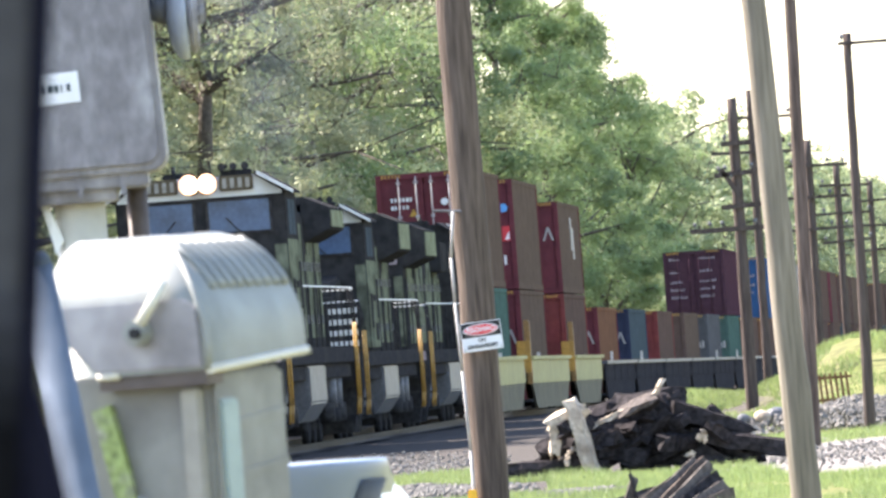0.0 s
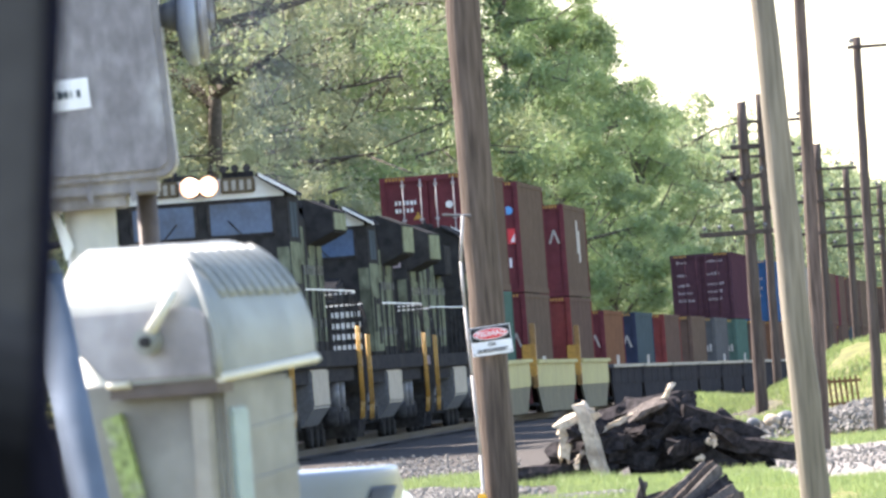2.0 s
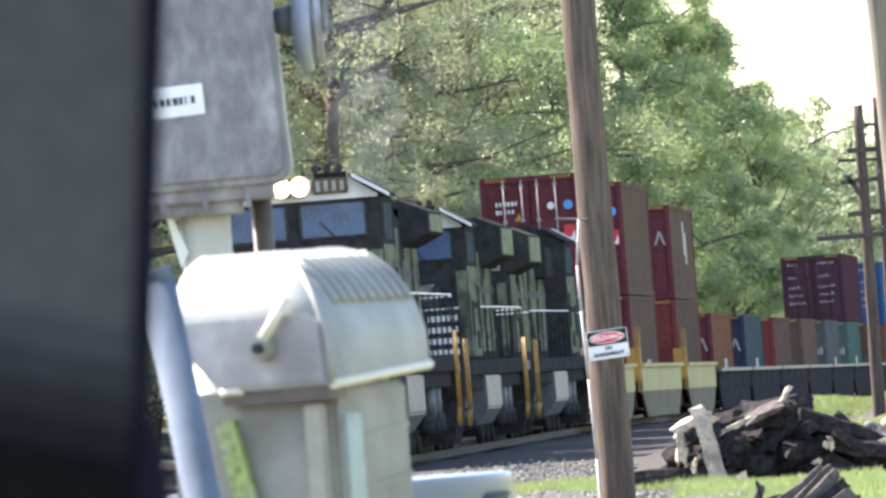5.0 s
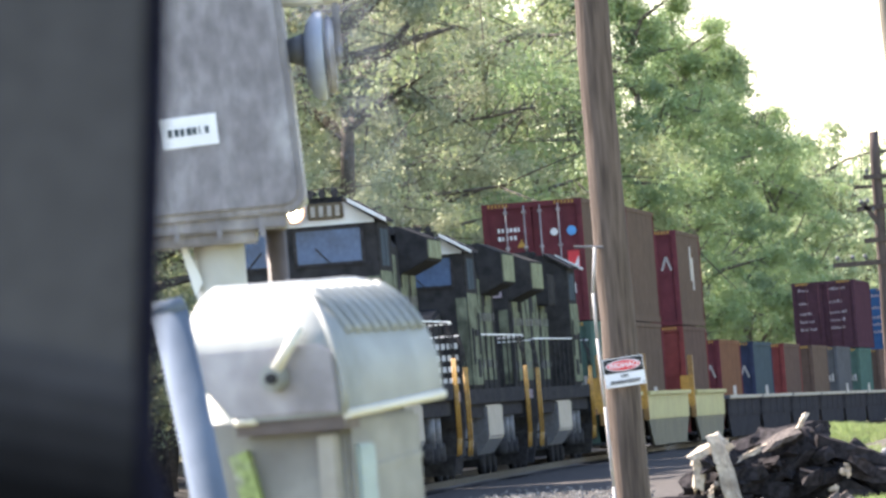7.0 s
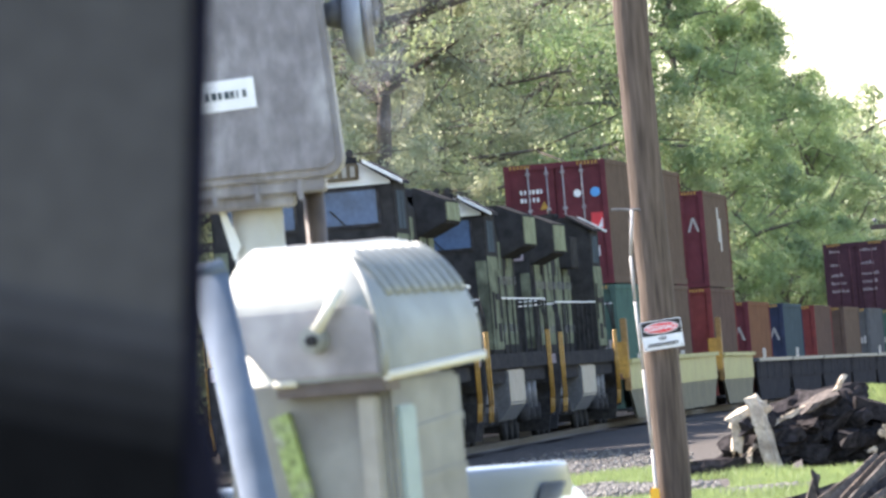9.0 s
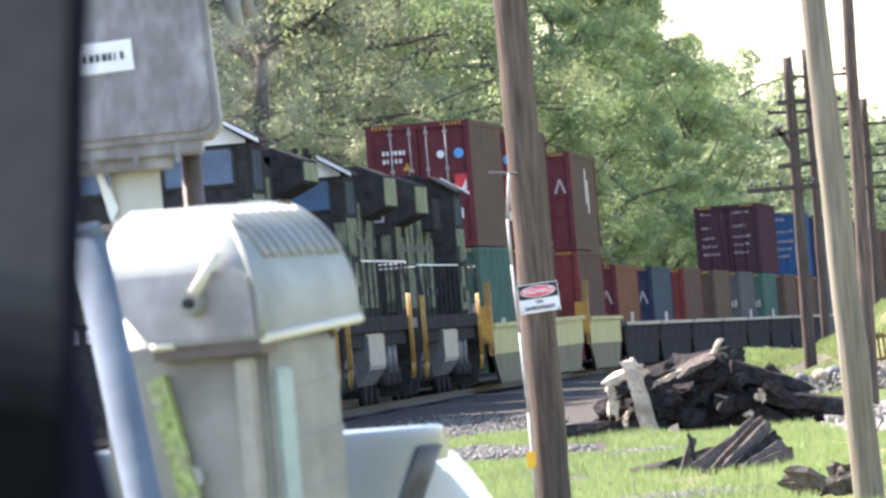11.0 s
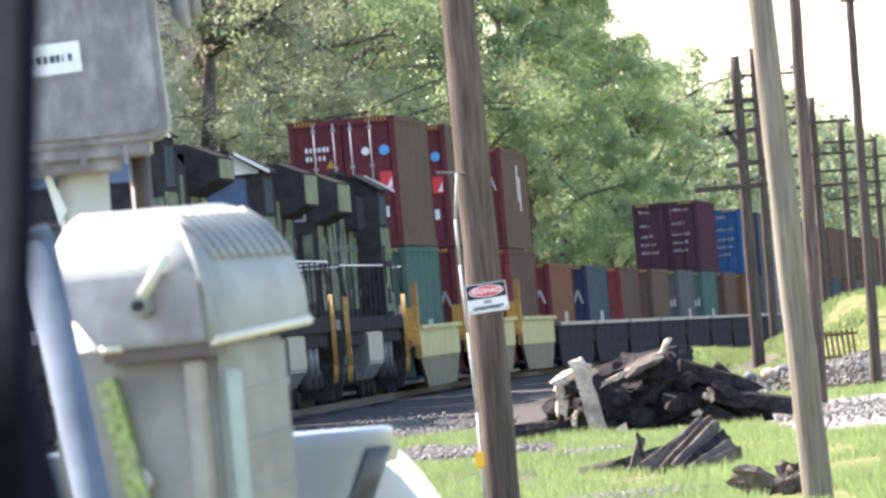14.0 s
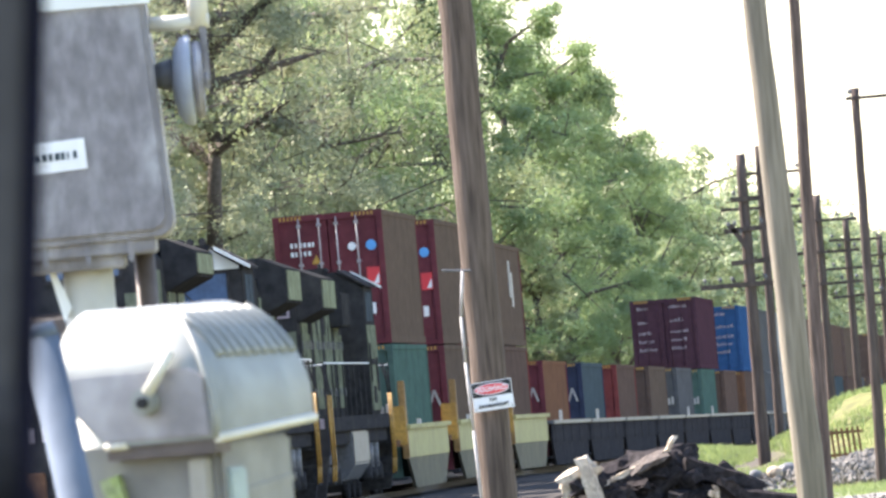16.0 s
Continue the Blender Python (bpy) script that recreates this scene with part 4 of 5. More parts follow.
for i, (y, yellow, lower, upper) in enumerate(UNITS):
    nxt = UNITS[i + 1][0] if i + 1 < len(UNITS) else y + 20.6
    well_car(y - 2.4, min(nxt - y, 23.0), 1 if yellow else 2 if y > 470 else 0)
    low_h, up_h = (HIGH if i < 3 else PLAIN), (HIGH if i < 2 else PLAIN)
    container(y, 0.30, lower[2], lower[0], lower[1], lower[3], low_h)
    if upper:
        container(y, 0.33 + low_h, upper[2], upper[0], upper[1], upper[3], up_h)


# ---- poles ----
def round_pole(name, x, y, z0, top, r0, r1, lean, material, label, group=""):
    """lean: metres that the top stands off to the right of the foot."""
    t = empty(name, pose(x, y, z0), label, "pole", group)
    bm = B()
    rng = random.Random(int(x * 100))
    n, seg = 16, 14
    rings = []
    for i in range(n + 1):
        k = i / n
        r = r0 + (r1 - r0) * k
        c = Vector((lean * k + rng.uniform(-0.006, 0.006), 0, -0.4 + (top + 0.4) * k))
        rings.append([bm.verts.new(c + Vector((math.cos(2 * math.pi * j / seg), math.sin(2 * math.pi * j / seg), 0)) * (r * (1 + rng.uniform(-0.035, 0.035)))) for j in range(seg)])
    for i in range(n):
        for j in range(seg):
            f = bm.faces.new((rings[i][j], rings[i][(j + 1) % seg], rings[i + 1][(j + 1) % seg], rings[i + 1][j]))
            f.smooth = True
    bm.faces.new(rings[-1])
    part("shaft", bm, material, t)
    return t


def cross_arm(t, z, x0, x1, lean, top, pins, tilt=0.0, thick=0.05):
    c = lean * z / top
    bm = B()
    m = Matrix.Translation((c, 0, z)) @ pose(0, 0, 0, 0, tilt, 0)
    box(bm, x0, x1, -0.16, -0.10, -thick, thick, m)
    arm = part("cross_arm", bm, M_OLDPOLE, t, bevel=0.006)
    for p in pins:
        bm = B()
        q = m @ Vector((p, -0.13, thick))
        tube(bm, q, q + Vector((0, 0, 0.06)), 0.012, 0.012, 6)
        tube(bm, q + Vector((0, 0, 0.05)), q + Vector((0, 0, 0.13)), 0.045, 0.03, 8)
        part("insulator", bm, M_STEEL, arm, "pale glass insulator")


near_pole = round_pole("utility_pole", 0.335, 100, 0, 5.9, 0.160, 0.146, -0.03, M_DKPOLE, "brown creosoted wooden utility pole with danger sign and cable")
# cable down the side of the pole
bm = B()
cable = [(-0.16, -0.15, 3.0), (-0.205, -0.16, 2.6), (-0.20, -0.17, 2.2), (-0.18, -0.17, 1.6), (-0.16, -0.17, 0.9), (-0.155, -0.17, 0.1)]
for a, b in zip(cable, cable[1:]):
    tube(bm, a, b, 0.014, 0.014, 8)
part("ground_cable", bm, M_WIRE, near_pole, "pale loose cable down the pole")
bm = B()
tube(bm, (-0.34, -0.12, 3.02), (0.0, -0.12, 2.99), 0.012, 0.012, 6)
part("cable_bracket", bm, M_STEEL, near_pole)
bm = B()
box(bm, -0.21, -0.13, -0.22, -0.15, 0.42, 0.56)
part("cable_marker", bm, M_TAG, near_pole, "yellow plastic cable marker", bevel=0.01)


def danger_sign():
    t = empty("danger_sign", pose(0.345, 99.79, 1.895, 0, -4.0, 0), "white danger sign with black band and red oval", "sign")
    bm = B()
    box(bm, -0.178, 0.178, -0.003, 0.003, -0.127, 0.127)
    part("plate", bm, M_MARK, t, "white sheet metal plate")
    bm = B()
    box(bm, -0.172, 0.172, -0.006, -0.003, -0.005, 0.121)
    part("black_band", bm, M_RUBBER, t)
    bm = B()
    extrude(bm, [(0.155 * math.cos(q * math.pi / 16), 0.058 + 0.05 * math.sin(q * math.pi / 16)) for q in range(32)], "y", -0.008, -0.006)
    part("white_oval", bm, M_MARK, t)
    bm = B()
    extrude(bm, [(0.147 * math.cos(q * math.pi / 16), 0.058 + 0.043 * math.sin(q * math.pi / 16)) for q in range(32)], "y", -0.010, -0.008)
    part("red_oval", bm, M_RED, t)
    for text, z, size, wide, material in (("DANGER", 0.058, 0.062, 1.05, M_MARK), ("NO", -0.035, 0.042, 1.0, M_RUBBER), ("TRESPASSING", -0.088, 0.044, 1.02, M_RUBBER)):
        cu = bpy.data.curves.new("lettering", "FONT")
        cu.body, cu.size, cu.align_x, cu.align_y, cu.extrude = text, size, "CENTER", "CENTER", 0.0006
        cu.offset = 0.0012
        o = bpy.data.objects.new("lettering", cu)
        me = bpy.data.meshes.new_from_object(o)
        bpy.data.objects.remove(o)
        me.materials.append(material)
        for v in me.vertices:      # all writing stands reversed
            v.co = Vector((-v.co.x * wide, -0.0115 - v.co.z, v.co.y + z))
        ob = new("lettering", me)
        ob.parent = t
    for xx, zz in ((-0.16, 0.11), (0.16, 0.11), (-0.16, -0.11), (0.16, -0.11)):
        part("screw", ngon(B(), xx, zz, 0.007, -0.012, -0.006, 8), M_STEEL, t)


danger_sign()
pale = round_pole("utility_pole", 2.86, 92, 0, 6.2, 0.130, 0.088, -0.22, M_PALEPOLE, "pale weathered wooden utility pole, split and leaning")
round_pole("utility_pole", 5.40, 170, 0, 8.5, 0.115, 0.08, 0.18, M_DKPOLE, "tall slim brown wooden utility pole")
old = round_pole("telegraph_pole", 6.06, 227, 0, 6.45, 0.135, 0.10, 0.04, M_OLDPOLE, "old dark telegraph pole with tilted cross arms", "old telegraph poles")
cross_arm(old, 5.55, -0.28, 1.0, 0.04, 6.45, (-0.2, 0.5, 0.85))
cross_arm(old, 4.95, -0.45, 0.9, 0.04, 6.45, (-0.35, 0.3, 0.7), -3)
cross_arm(old, 4.55, -0.6, 0.1, 0.04, 6.45, (-0.5, -0.3), 58)
cross_arm(old, 3.85, -1.0, 0.5, 0.04, 6.45, (-0.9, -0.6, -0.35, 0.3), 0)
cross_arm(old, 4.3, -0.35, 0.8, 0.04, 6.45, (0.5,), -2)
bm = B()
tube(bm, (0.04, 0, 6.3), (0.18, 0, 6.62), 0.014, 0.014, 6)
tube(bm, (0.18, 0, 6.62), (0.12, 0, 6.95), 0.014, 0.008, 6)
part("bent_wire", bm, M_OLDPOLE, old)
tall = round_pole("utility_pole", 7.0, 190, 0, 6.62, 0.098, 0.07, 0.10, M_OLDPOLE, "slim dark utility pole with one cross arm on top")
cross_arm(tall, 6.45, -0.17, 1.4, 0.10, 6.62, (-0.1, 0.9, 1.2), 0, 0.03)
bm = B()
tube(bm, (0.3, -0.1, 5.75), (0.95, -0.1, 6.4), 0.012, 0.012, 6)
part("arm_brace", bm, M_OLDPOLE, tall)
for k, (x, y, top, r, arms) in enumerate(((6.95, 246, 6.4, 0.10, 2), (8.85, 268, 6.15, 0.105, 3), (10.8, 305, 6.2, 0.11, 3), (13.2, 345, 6.3, 0.11, 3))):
    p = round_pole("telegraph_pole", x, y, ground_height(x, y), top, r, r * 0.8, 0.05, M_OLDPOLE, "old dark telegraph pole with several cross arms", "old telegraph poles")
    for a in range(arms):
        cross_arm(p, top - 0.6 - 0.75 * a, -0.9 if a % 2 else -0.5, 0.9, 0.05, top, (-0.4, 0.45, 0.8), random.uniform(-2, 2), 0.035)
    bm = B()
    tube(bm, (0.05, 0, top - 0.1), (0.2, 0, top + 0.15), 0.014, 0.014, 6)
    tube(bm, (0.2, 0, top + 0.15), (0.18, 0, top + 0.5), 0.014, 0.008, 6)
    part("bent_wire", bm, M_OLDPOLE, p)


# ---- debris in the yard ----
def plank(bm, a, b, w, h, roll=0.0, jag=0.12, rng=random, wear=0.02):
    """A worn length of timber from a to b, with broken ends."""
    a, b = Vector(a), Vector(b)
    d = b - a
    L = d.length
    m = Matrix.Translation(a) @ d.to_track_quat("Y", "Z").to_matrix().to_4x4() @ pose(0, 0, 0, 0, roll, 0)
    n = 6
    rings = []
    for i in range(n + 1):
        k = i / n
        ring = []
        for sx, sz in ((-1, -1), (0.1, -1.1), (1, -1), (1.08, 0.1), (1, 1), (-0.1, 1.06), (-1, 1), (-1.05, -0.1)):
            y = L * k + (rng.uniform(-jag, jag) if i in (0, n) else 0)
            q = 1.0 if 0 < i < n else rng.uniform(0.6, 1.0)
            ring.append(bm.verts.new(m @ Vector((sx * w / 2 * q + rng.uniform(-wear, wear), y, sz * h / 2 * q + rng.uniform(-wear, wear)))))
        rings.append(ring)
    for i in range(n):
        for j in range(8):
            bm.faces.new((rings[i][j], rings[i][(j + 1) % 8], rings[i + 1][(j + 1) % 8], rings[i + 1][j]))
    bm.faces.new(rings[0][::-1])
    bm.faces.new(rings[-1])
    return bm


def debris():
    rng = random.Random(3)
    t = empty("timber_heap", pose(2.68, 152, 0), "heap of charred broken ties with pale split logs", "debris")
    # heap outline, along x: height of the top
    for i in range(46):
        x = rng.uniform(-1.15, 1.25)
        top = 1.08 * max(0.0, 1 - abs((x - 0.0) / 1.45) ** 2.2)
        z = rng.uniform(0.1, max(0.15, top))
        a = rng.uniform(-0.5, 0.5) + (0.35 if x > 0.3 else -0.15)
        L = rng.uniform(0.4, 1.1)
        dx, dz = math.cos(a) * L / 2, -math.sin(a) * L / 2
        dy = rng.uniform(-0.5, 0.5)
        z = max(z, abs(dz) + 0.06)
        bm = plank(B(), (x - dx, rng.uniform(-0.5, 0.6) - dy, z - dz), (x + dx, dy, z + dz), rng.uniform(0.16, 0.26), rng.uniform(0.12, 0.2), rng.uniform(0, 90), 0.08, rng)
        part("tie", bm, M_TIE, t)
    for i in range(26):
        x = rng.uniform(-1.1, 1.2)
        r = rng.uniform(0.14, 0.3)
        z = max(r * 0.6, rng.uniform(0.0, 0.85 * max(0.0, 1 - abs(x / 1.4) ** 2)))
        bm = B()
        bmesh.ops.create_icosphere(bm, subdivisions=2, radius=r)
        for v in bm.verts:
            v.co *= 1 + 0.45 * noise.noise(v.co * 5 + Vector((i, 0, 0)))
            v.co += Vector((x, rng.uniform(-0.02, 0.02) + 0.1, z))
        part("charred_lump", bm, M_TIE, t)
    # pale logs at the end of the heap
    part("pale_log", plank(B(), (-0.80, -0.72, 0.02), (-1.03, -0.62, 1.05), 0.24, 0.16, 0, 0.05, rng), M_PALEWOOD, t, "upright pale split log", bevel=0)
    part("pale_log", plank(B(), (-1.38, -0.55, 0.72), (-0.85, -0.55, 0.92), 0.2, 0.18, 10, 0.06, rng), M_PALEWOOD, t, "pale split log")
    part("pale_log", plank(B(), (-1.30, -0.5, 0.3), (-1.24, -0.5, 0.85), 0.2, 0.14, 0, 0.06, rng), M_PALEWOOD, t)
    part("thin_board", plank(B(), (-0.75, -0.7, 0.70), (-0.2, -0.5, 0.90), 0.06, 0.05, 0, 0.06, rng), M_PALEWOOD, t)
    part("grey_board", plank(B(), (-0.42, -0.55, 0.82), (0.08, -0.5, 1.02), 0.28, 0.06, 20, 0.05, rng), M_GREYWOOD, t)
    part("pale_branch", plank(B(), (0.04, -0.5, 0.98), (0.20, -0.5, 1.22), 0.06, 0.05, 0, 0.04, rng), M_PALEWOOD, t)
    part("long_tie", plank(B(), (0.6, -0.4, 0.45), (1.95, -0.3, 0.16), 0.24, 0.2, 5, 0.06, rng), M_TIE, t)
    part("long_tie", plank(B(), (0.3, -0.2, 0.85), (1.35, -0.1, 0.42), 0.24, 0.22, 12, 0.06, rng), M_TIE, t)
    part("long_tie", plank(B(), (-1.95, -0.2, 0.16), (-0.6, -0.4, 0.12), 0.26, 0.2, 0, 0.06, rng), M_TIE, t)
    for i in range(6):
        x = rng.uniform(-1.2, 1.5)
        part("pale_splinter", plank(B(), (x, -0.8, rng.uniform(0.06, 0.5)), (x + rng.uniform(-0.12, 0.12), -0.75, rng.uniform(0.1, 0.6)), 0.06, 0.04, 0, 0.02, rng), M_PALEWOOD, t)
    q = empty("board_heap", pose(1.42, 119, 0), "small heap of dark weathered broken boards in grass", "debris")
    ends = [((0.46, -5.6, 0.05), (1.02, -5.0, 0.50), 0.13), ((0.56, -5.7, 0.05), (1.10, -5.0, 0.51), 0.11), ((0.66, -5.8, 0.05), (1.17, -5.1, 0.47), 0.12),
            ((0.76, -5.9, 0.04), (1.24, -5.2, 0.36), 0.13), ((0.86, -6.0, 0.04), (1.30, -5.3, 0.26), 0.14), ((0.95, -6.1, 0.04), (1.36, -5.4, 0.17), 0.13),
            ((-0.20, -1.0, 0.05), (0.80, -1.2, 0.16), 0.09), ((0.10, -2.0, 0.05), (0.72, -1.8, 0.20), 0.15), ((0.35, -3.0, 0.05), (0.95, -2.6, 0.30), 0.16),
            ((0.40, -4.0, 0.05), (0.90, -3.4, 0.34), 0.15), ((0.30, -3.4, 0.05), (0.42, -3.3, 0.36), 0.08), ((0.44, -3.4, 0.05), (0.38, -3.3, 0.40), 0.05)]
    for k, (a, b, w) in enumerate(ends):
        part("board", plank(B(), a, b, w, 0.03, 62 + 5 * (k % 3), 0.05, rng, 0.005), (M_GREYWOOD, M_DKPOLE, M_GREYWOOD, M_TIE)[k % 4], q)
    q = empty("rotten_stump", pose(2.66, 97, 0), "rotten broken brown timber stump lying in the grass", "debris")
    for i in range(9):
        a = rng.uniform(0, 3.1)
        part("timber_piece", plank(B(), (rng.uniform(-0.3, 0.3), rng.uniform(-0.2, 0.2), 0.05), (rng.uniform(-0.4, 0.4), rng.uniform(-0.2, 0.2), rng.uniform(0.06, 0.3)), 0.12, 0.07, 30 * i, 0.04, rng), M_DKPOLE if i % 2 else M_GREYWOOD, q)
    # a thin stick
    s = empty("stick", pose(3.75, 120, 0), "thin dry stick poking out of the grass", "stick")
    bm = B()
    tube(bm, (0, 0, 0.05), (0.16, 0, 0.36), 0.012, 0.006, 6)
    part("twig", bm, M_TIE, s)


debris()


def stones(name, label, spots, seed, n, size, material):
    """A heap of broken stones: n pieces round the given spots (x, y, half width, half depth, height)."""
    rng = np.random.default_rng(seed)
    base = np.array([(1, 0, 0), (-0.9, 0.2, 0), (0, 1, 0.1), (0.1, -0.95, 0), (0, 0.1, 0.8), (0.1, 0, -0.8)])
    tri = [(0, 2, 4), (2, 1, 4), (1, 3, 4), (3, 0, 4), (2, 0, 5), (1, 2, 5), (3, 1, 5), (0, 3, 5)]
    V, F = [], []
    for x, y, w, d, h in spots:
        for i in range(n):
            a, b = rng.normal(0, 0.5, 2)
            if a * a + b * b > 1:
                continue
            s = size * rng.uniform(0.5, 1.6)
            z = h * (1 - (a * a + b * b)) * rng.uniform(0.75, 1.0) + s * 0.3
            rot = np.array(Euler(rng.uniform(0, 6, 3)).to_matrix())
            p = (base * rng.uniform(0.7, 1.2, base.shape) * s) @ rot.T + (x + a * w, y + b * d, z + ground_height(x + a * w, y + b * d))
            k = len(V)
            V += p.tolist()
            F += [tuple(k + j for j in f) for f in tri]
    return tagged(raw(name, V, F, material), label, "rubble", kind="stuff")


stones("rubble_heap", "low heaps of broken grey stone rubble", [(6.4, 197, 2.2, 5, 0.38), (4.5, 193, 0.9, 4, 0.28), (8.6, 196, 2.4, 5, 0.34), (7.2, 199, 1.2, 3, 0.5)], 4, 2600, 0.05, M_STONE)
stones("loose_stone", "loose grey stones on bare ground", [(0.15, 144, 1.0, 7, 0.05), (1.3, 134, 0.9, 3, 0.04), (1.6, 102, 0.8, 2.5, 0.03), (-0.3, 150, 0.6, 5, 0.03)], 5, 1500, 0.03, M_STONE)
stones("gravel_spread", "pale loose gravel on the yard road", [(6.0, 158, 3.5, 16, 0.0), (-1.0, 185, 2.0, 26, 0.0)], 6, 1500, 0.03, M_STONE)
for k, (x, y, s) in enumerate(((5.35, 195, 0.15), (5.62, 196, 0.17), (5.05, 195, 0.12), (6.2, 195.5, 0.11))):
    bm = B()
    bmesh.ops.create_icosphere(bm, subdivisions=2, radius=s)
    for v in bm.verts:
        v.co *= 1 + 0.3 * noise.noise(v.co * 4 + Vector((k * 3, 0, 0)))
        v.co.z *= 0.8
    ob = part("boulder", bm, M_PALEWOOD if k == 0 else M_STEEL)
    ob.location = (x, y, ground_height(x, y) + 0.27 + s * 0.4)
    tagged(ob, "pale broken concrete lump on the rubble", "boulder", "concrete lumps")


def grass():
    rng = np.random.default_rng(8)
    areas = [(-1.2, 6.0, 84, 137, 90000, 0.075), (-1.4, 1.4, 150, 166, 12000, 0.085), (2.2, 9.5, 176, 189, 14000, 0.08), (5.0, 12.5, 204, 262, 40000, 0.10), (3.2, 6.0, 230, 275, 9000, 0.09), (-1.6, 1.0, 126, 141, 9000, 0.08), (0.6, 4.0, 136, 151, 12000, 0.08)]
    V, F = [], []
    for x0, x1, y0, y1, n, h in areas:
        x, y = rng.uniform(x0, x1, n), rng.uniform(y0, y1, n)
        for i in range(n):
            q = noise.noise(Vector((x[i] * 0.9, y[i] * 0.18, 3)))
            if q < -0.22:
                continue
            if -0.7 < x[i] < 1.2 and 138 < y[i] < 150:
                continue
            g = h * rng.uniform(0.5, 1.5) * (1 + max(0, q))
            a = rng.uniform(0, math.pi)
            w = 0.0075 * y[i] / 110
            z = ground_height(x[i], y[i])
            c, s = math.cos(a) * w, math.sin(a) * w
            lx, ly = rng.normal(0, g * 0.35, 2)
            k = len(V)
            V += [(x[i] - c, y[i] - s, z - 0.02), (x[i] + c, y[i] + s, z - 0.02), (x[i] + lx, y[i] + ly, z + g)]
            F.append((k, k + 1, k + 2))
    tagged(raw("grass", V, F, M_GRASS), "sunlit spring grass in uneven tufts", "grass", kind="stuff")


grass()


def low_fence():
    t = empty("low_fence", pose(6.95, 214, ground_height(7.2, 214)), "low rusty brown railing in front of the mound", "fence")
    for zz in (0.2, 0.62):
        bm = B()
        box(bm, -0.03, 0.66, 0.0, 0.04, zz, zz + 0.05)
        part("rail", bm, M_RUST, t)
    for k in range(7):
        bm = B()
        box(bm, 0.1 * k - 0.02, 0.1 * k + 0.025, -0.03, 0.0, 0.0, 0.7, pose(0, 0, 0, 0, -4, 0))
        part("slat", bm, M_RUST, t)


low_fence()


# ---- crossing gate machine ----
def gate_machine():
    t = empty("crossing_gate_machine", pose(-0.985, 32, 0), "grey weathered aluminium crossing gate machine on a cream mast", "signal")
    bm = B()
    w, h = 0.24, 0.345
    zc = 2.655
    out = []
    for cx, cz, a0 in ((w - 0.045, h - 0.03, 0), (-w + 0.03, h - 0.03, 90), (-w + 0.03, -h + 0.05, 180), (w - 0.05, -h + 0.055, 270)):
        r = 0.03 if a0 in (0, 90) else 0.05
        for k in range(6):
            q = radians(a0 + k * 18)
            taper = 0.008 * (-(cz / h)) if cx > 0 else 0
            out.append((cx + taper + r * math.cos(q), zc + cz + r * math.sin(q)))
    extrude(bm, out, "y", -0.02, 0.34)
    part("housing", bm, M_ALU, t, "cast aluminium housing", bevel=0.012, smooth=False)
    bm = B()
    inner = [(p[0] * 0.93, zc + (p[1] - zc) * 0.94) for p in out]
    extrude(bm, inner, "y", -0.035, -0.015)
    part("door", bm, M_ALU, t, bevel=0.01)
    bm = B()
    box(bm, -0.25, 0.19, 0.0, 0.3, zc - h - 0.035, zc - h + 0.01)
    box(bm, -0.25, 0.10, 0.03, 0.28, zc - h - 0.07, zc - h - 0.03)
    for xx in (-0.12, 0.0, 0.12):
        box(bm, xx - 0.008, xx + 0.008, -0.012, 0.01, zc - h - 0.06, zc - h + 0.03)
    part("base_casting", bm, M_ALU, t, "dirty grey base casting", bevel=0.006)
    bm = B()
    box(bm, -0.20, 0.232, -0.045, -0.03, zc + h - 0.03, zc + h + 0.012, pose(0, 0, 0))
    part("drip_edge", bm, M_WHITE, t)
    bm = B()
    box(bm, -0.0785, 0.0785, -0.004, 0.0, -0.043, 0.043)
    pl = part("maker_plate", bm, M_MARK, t, "white maker's plate")
    pl.matrix_basis = pose(-0.0605, -0.036, 2.562, 0, -3.0, 0)
    for k, wide in enumerate((0.0105, 0.0125, 0.0105, 0.0140, 0.0105, 0.0045, 0.0105)):
        xx = -0.060 + 0.0172 * k
        part("lettering_bar", box(B(), xx, xx + wide, -0.006, -0.003, -0.0105, 0.0105), PAINT["teal"], pl)
    bm = B()
    tube(bm, (-0.01, 0.16, -0.3), (-0.01, 0.16, zc - h), 0.072, 0.072, 20)
    part("mast", bm, M_CREAM, t, "cream painted steel mast")
    bm = B()
    tube(bm, (0.148, 0.3, -0.3), (0.148, 0.3, zc - h + 0.02), 0.03, 0.03, 14)
    part("conduit", bm, M_CONDUIT, t, "brown steel conduit")
    bm = B()
    extrude(bm, [(-0.125, 2.28), (-0.115, 2.28), (-0.06, 2.14), (-0.085, 2.10)], "y", 0.1, 0.12)
    part("gusset", bm, M_WHITE, t)
    # bell on its bracket
    bell = empty("crossing_bell", pose(-0.655, 32.15, 2.75), "grey steel crossing bell seen edge on", "bell")
    bm = B()
    prof = [(0.0, 0.125), (0.012, 0.128), (0.03, 0.12), (0.048, 0.09), (0.058, 0.04), (0.06, 0.0)]
    seg = 28
    rings = [[bm.verts.new((p, r * math.cos(2 * math.pi * j / seg), r * math.sin(2 * math.pi * j / seg))) for j in range(seg)] for p, r in prof[:-1]]
    for a, b in zip(rings, rings[1:]):
        for j in range(seg):
            f = bm.faces.new((a[j], a[(j + 1) % seg], b[(j + 1) % seg], b[j]))
            f.smooth = True
    bm.faces.new(rings[-1])
    bm.faces.new(rings[0][::-1])
    for v in bm.verts:
        v.co.x = -v.co.x
    bmesh.ops.recalc_face_normals(bm, faces=bm.faces)
    part("gong", bm, M_PALEBLUE, bell, "pale grey gong")
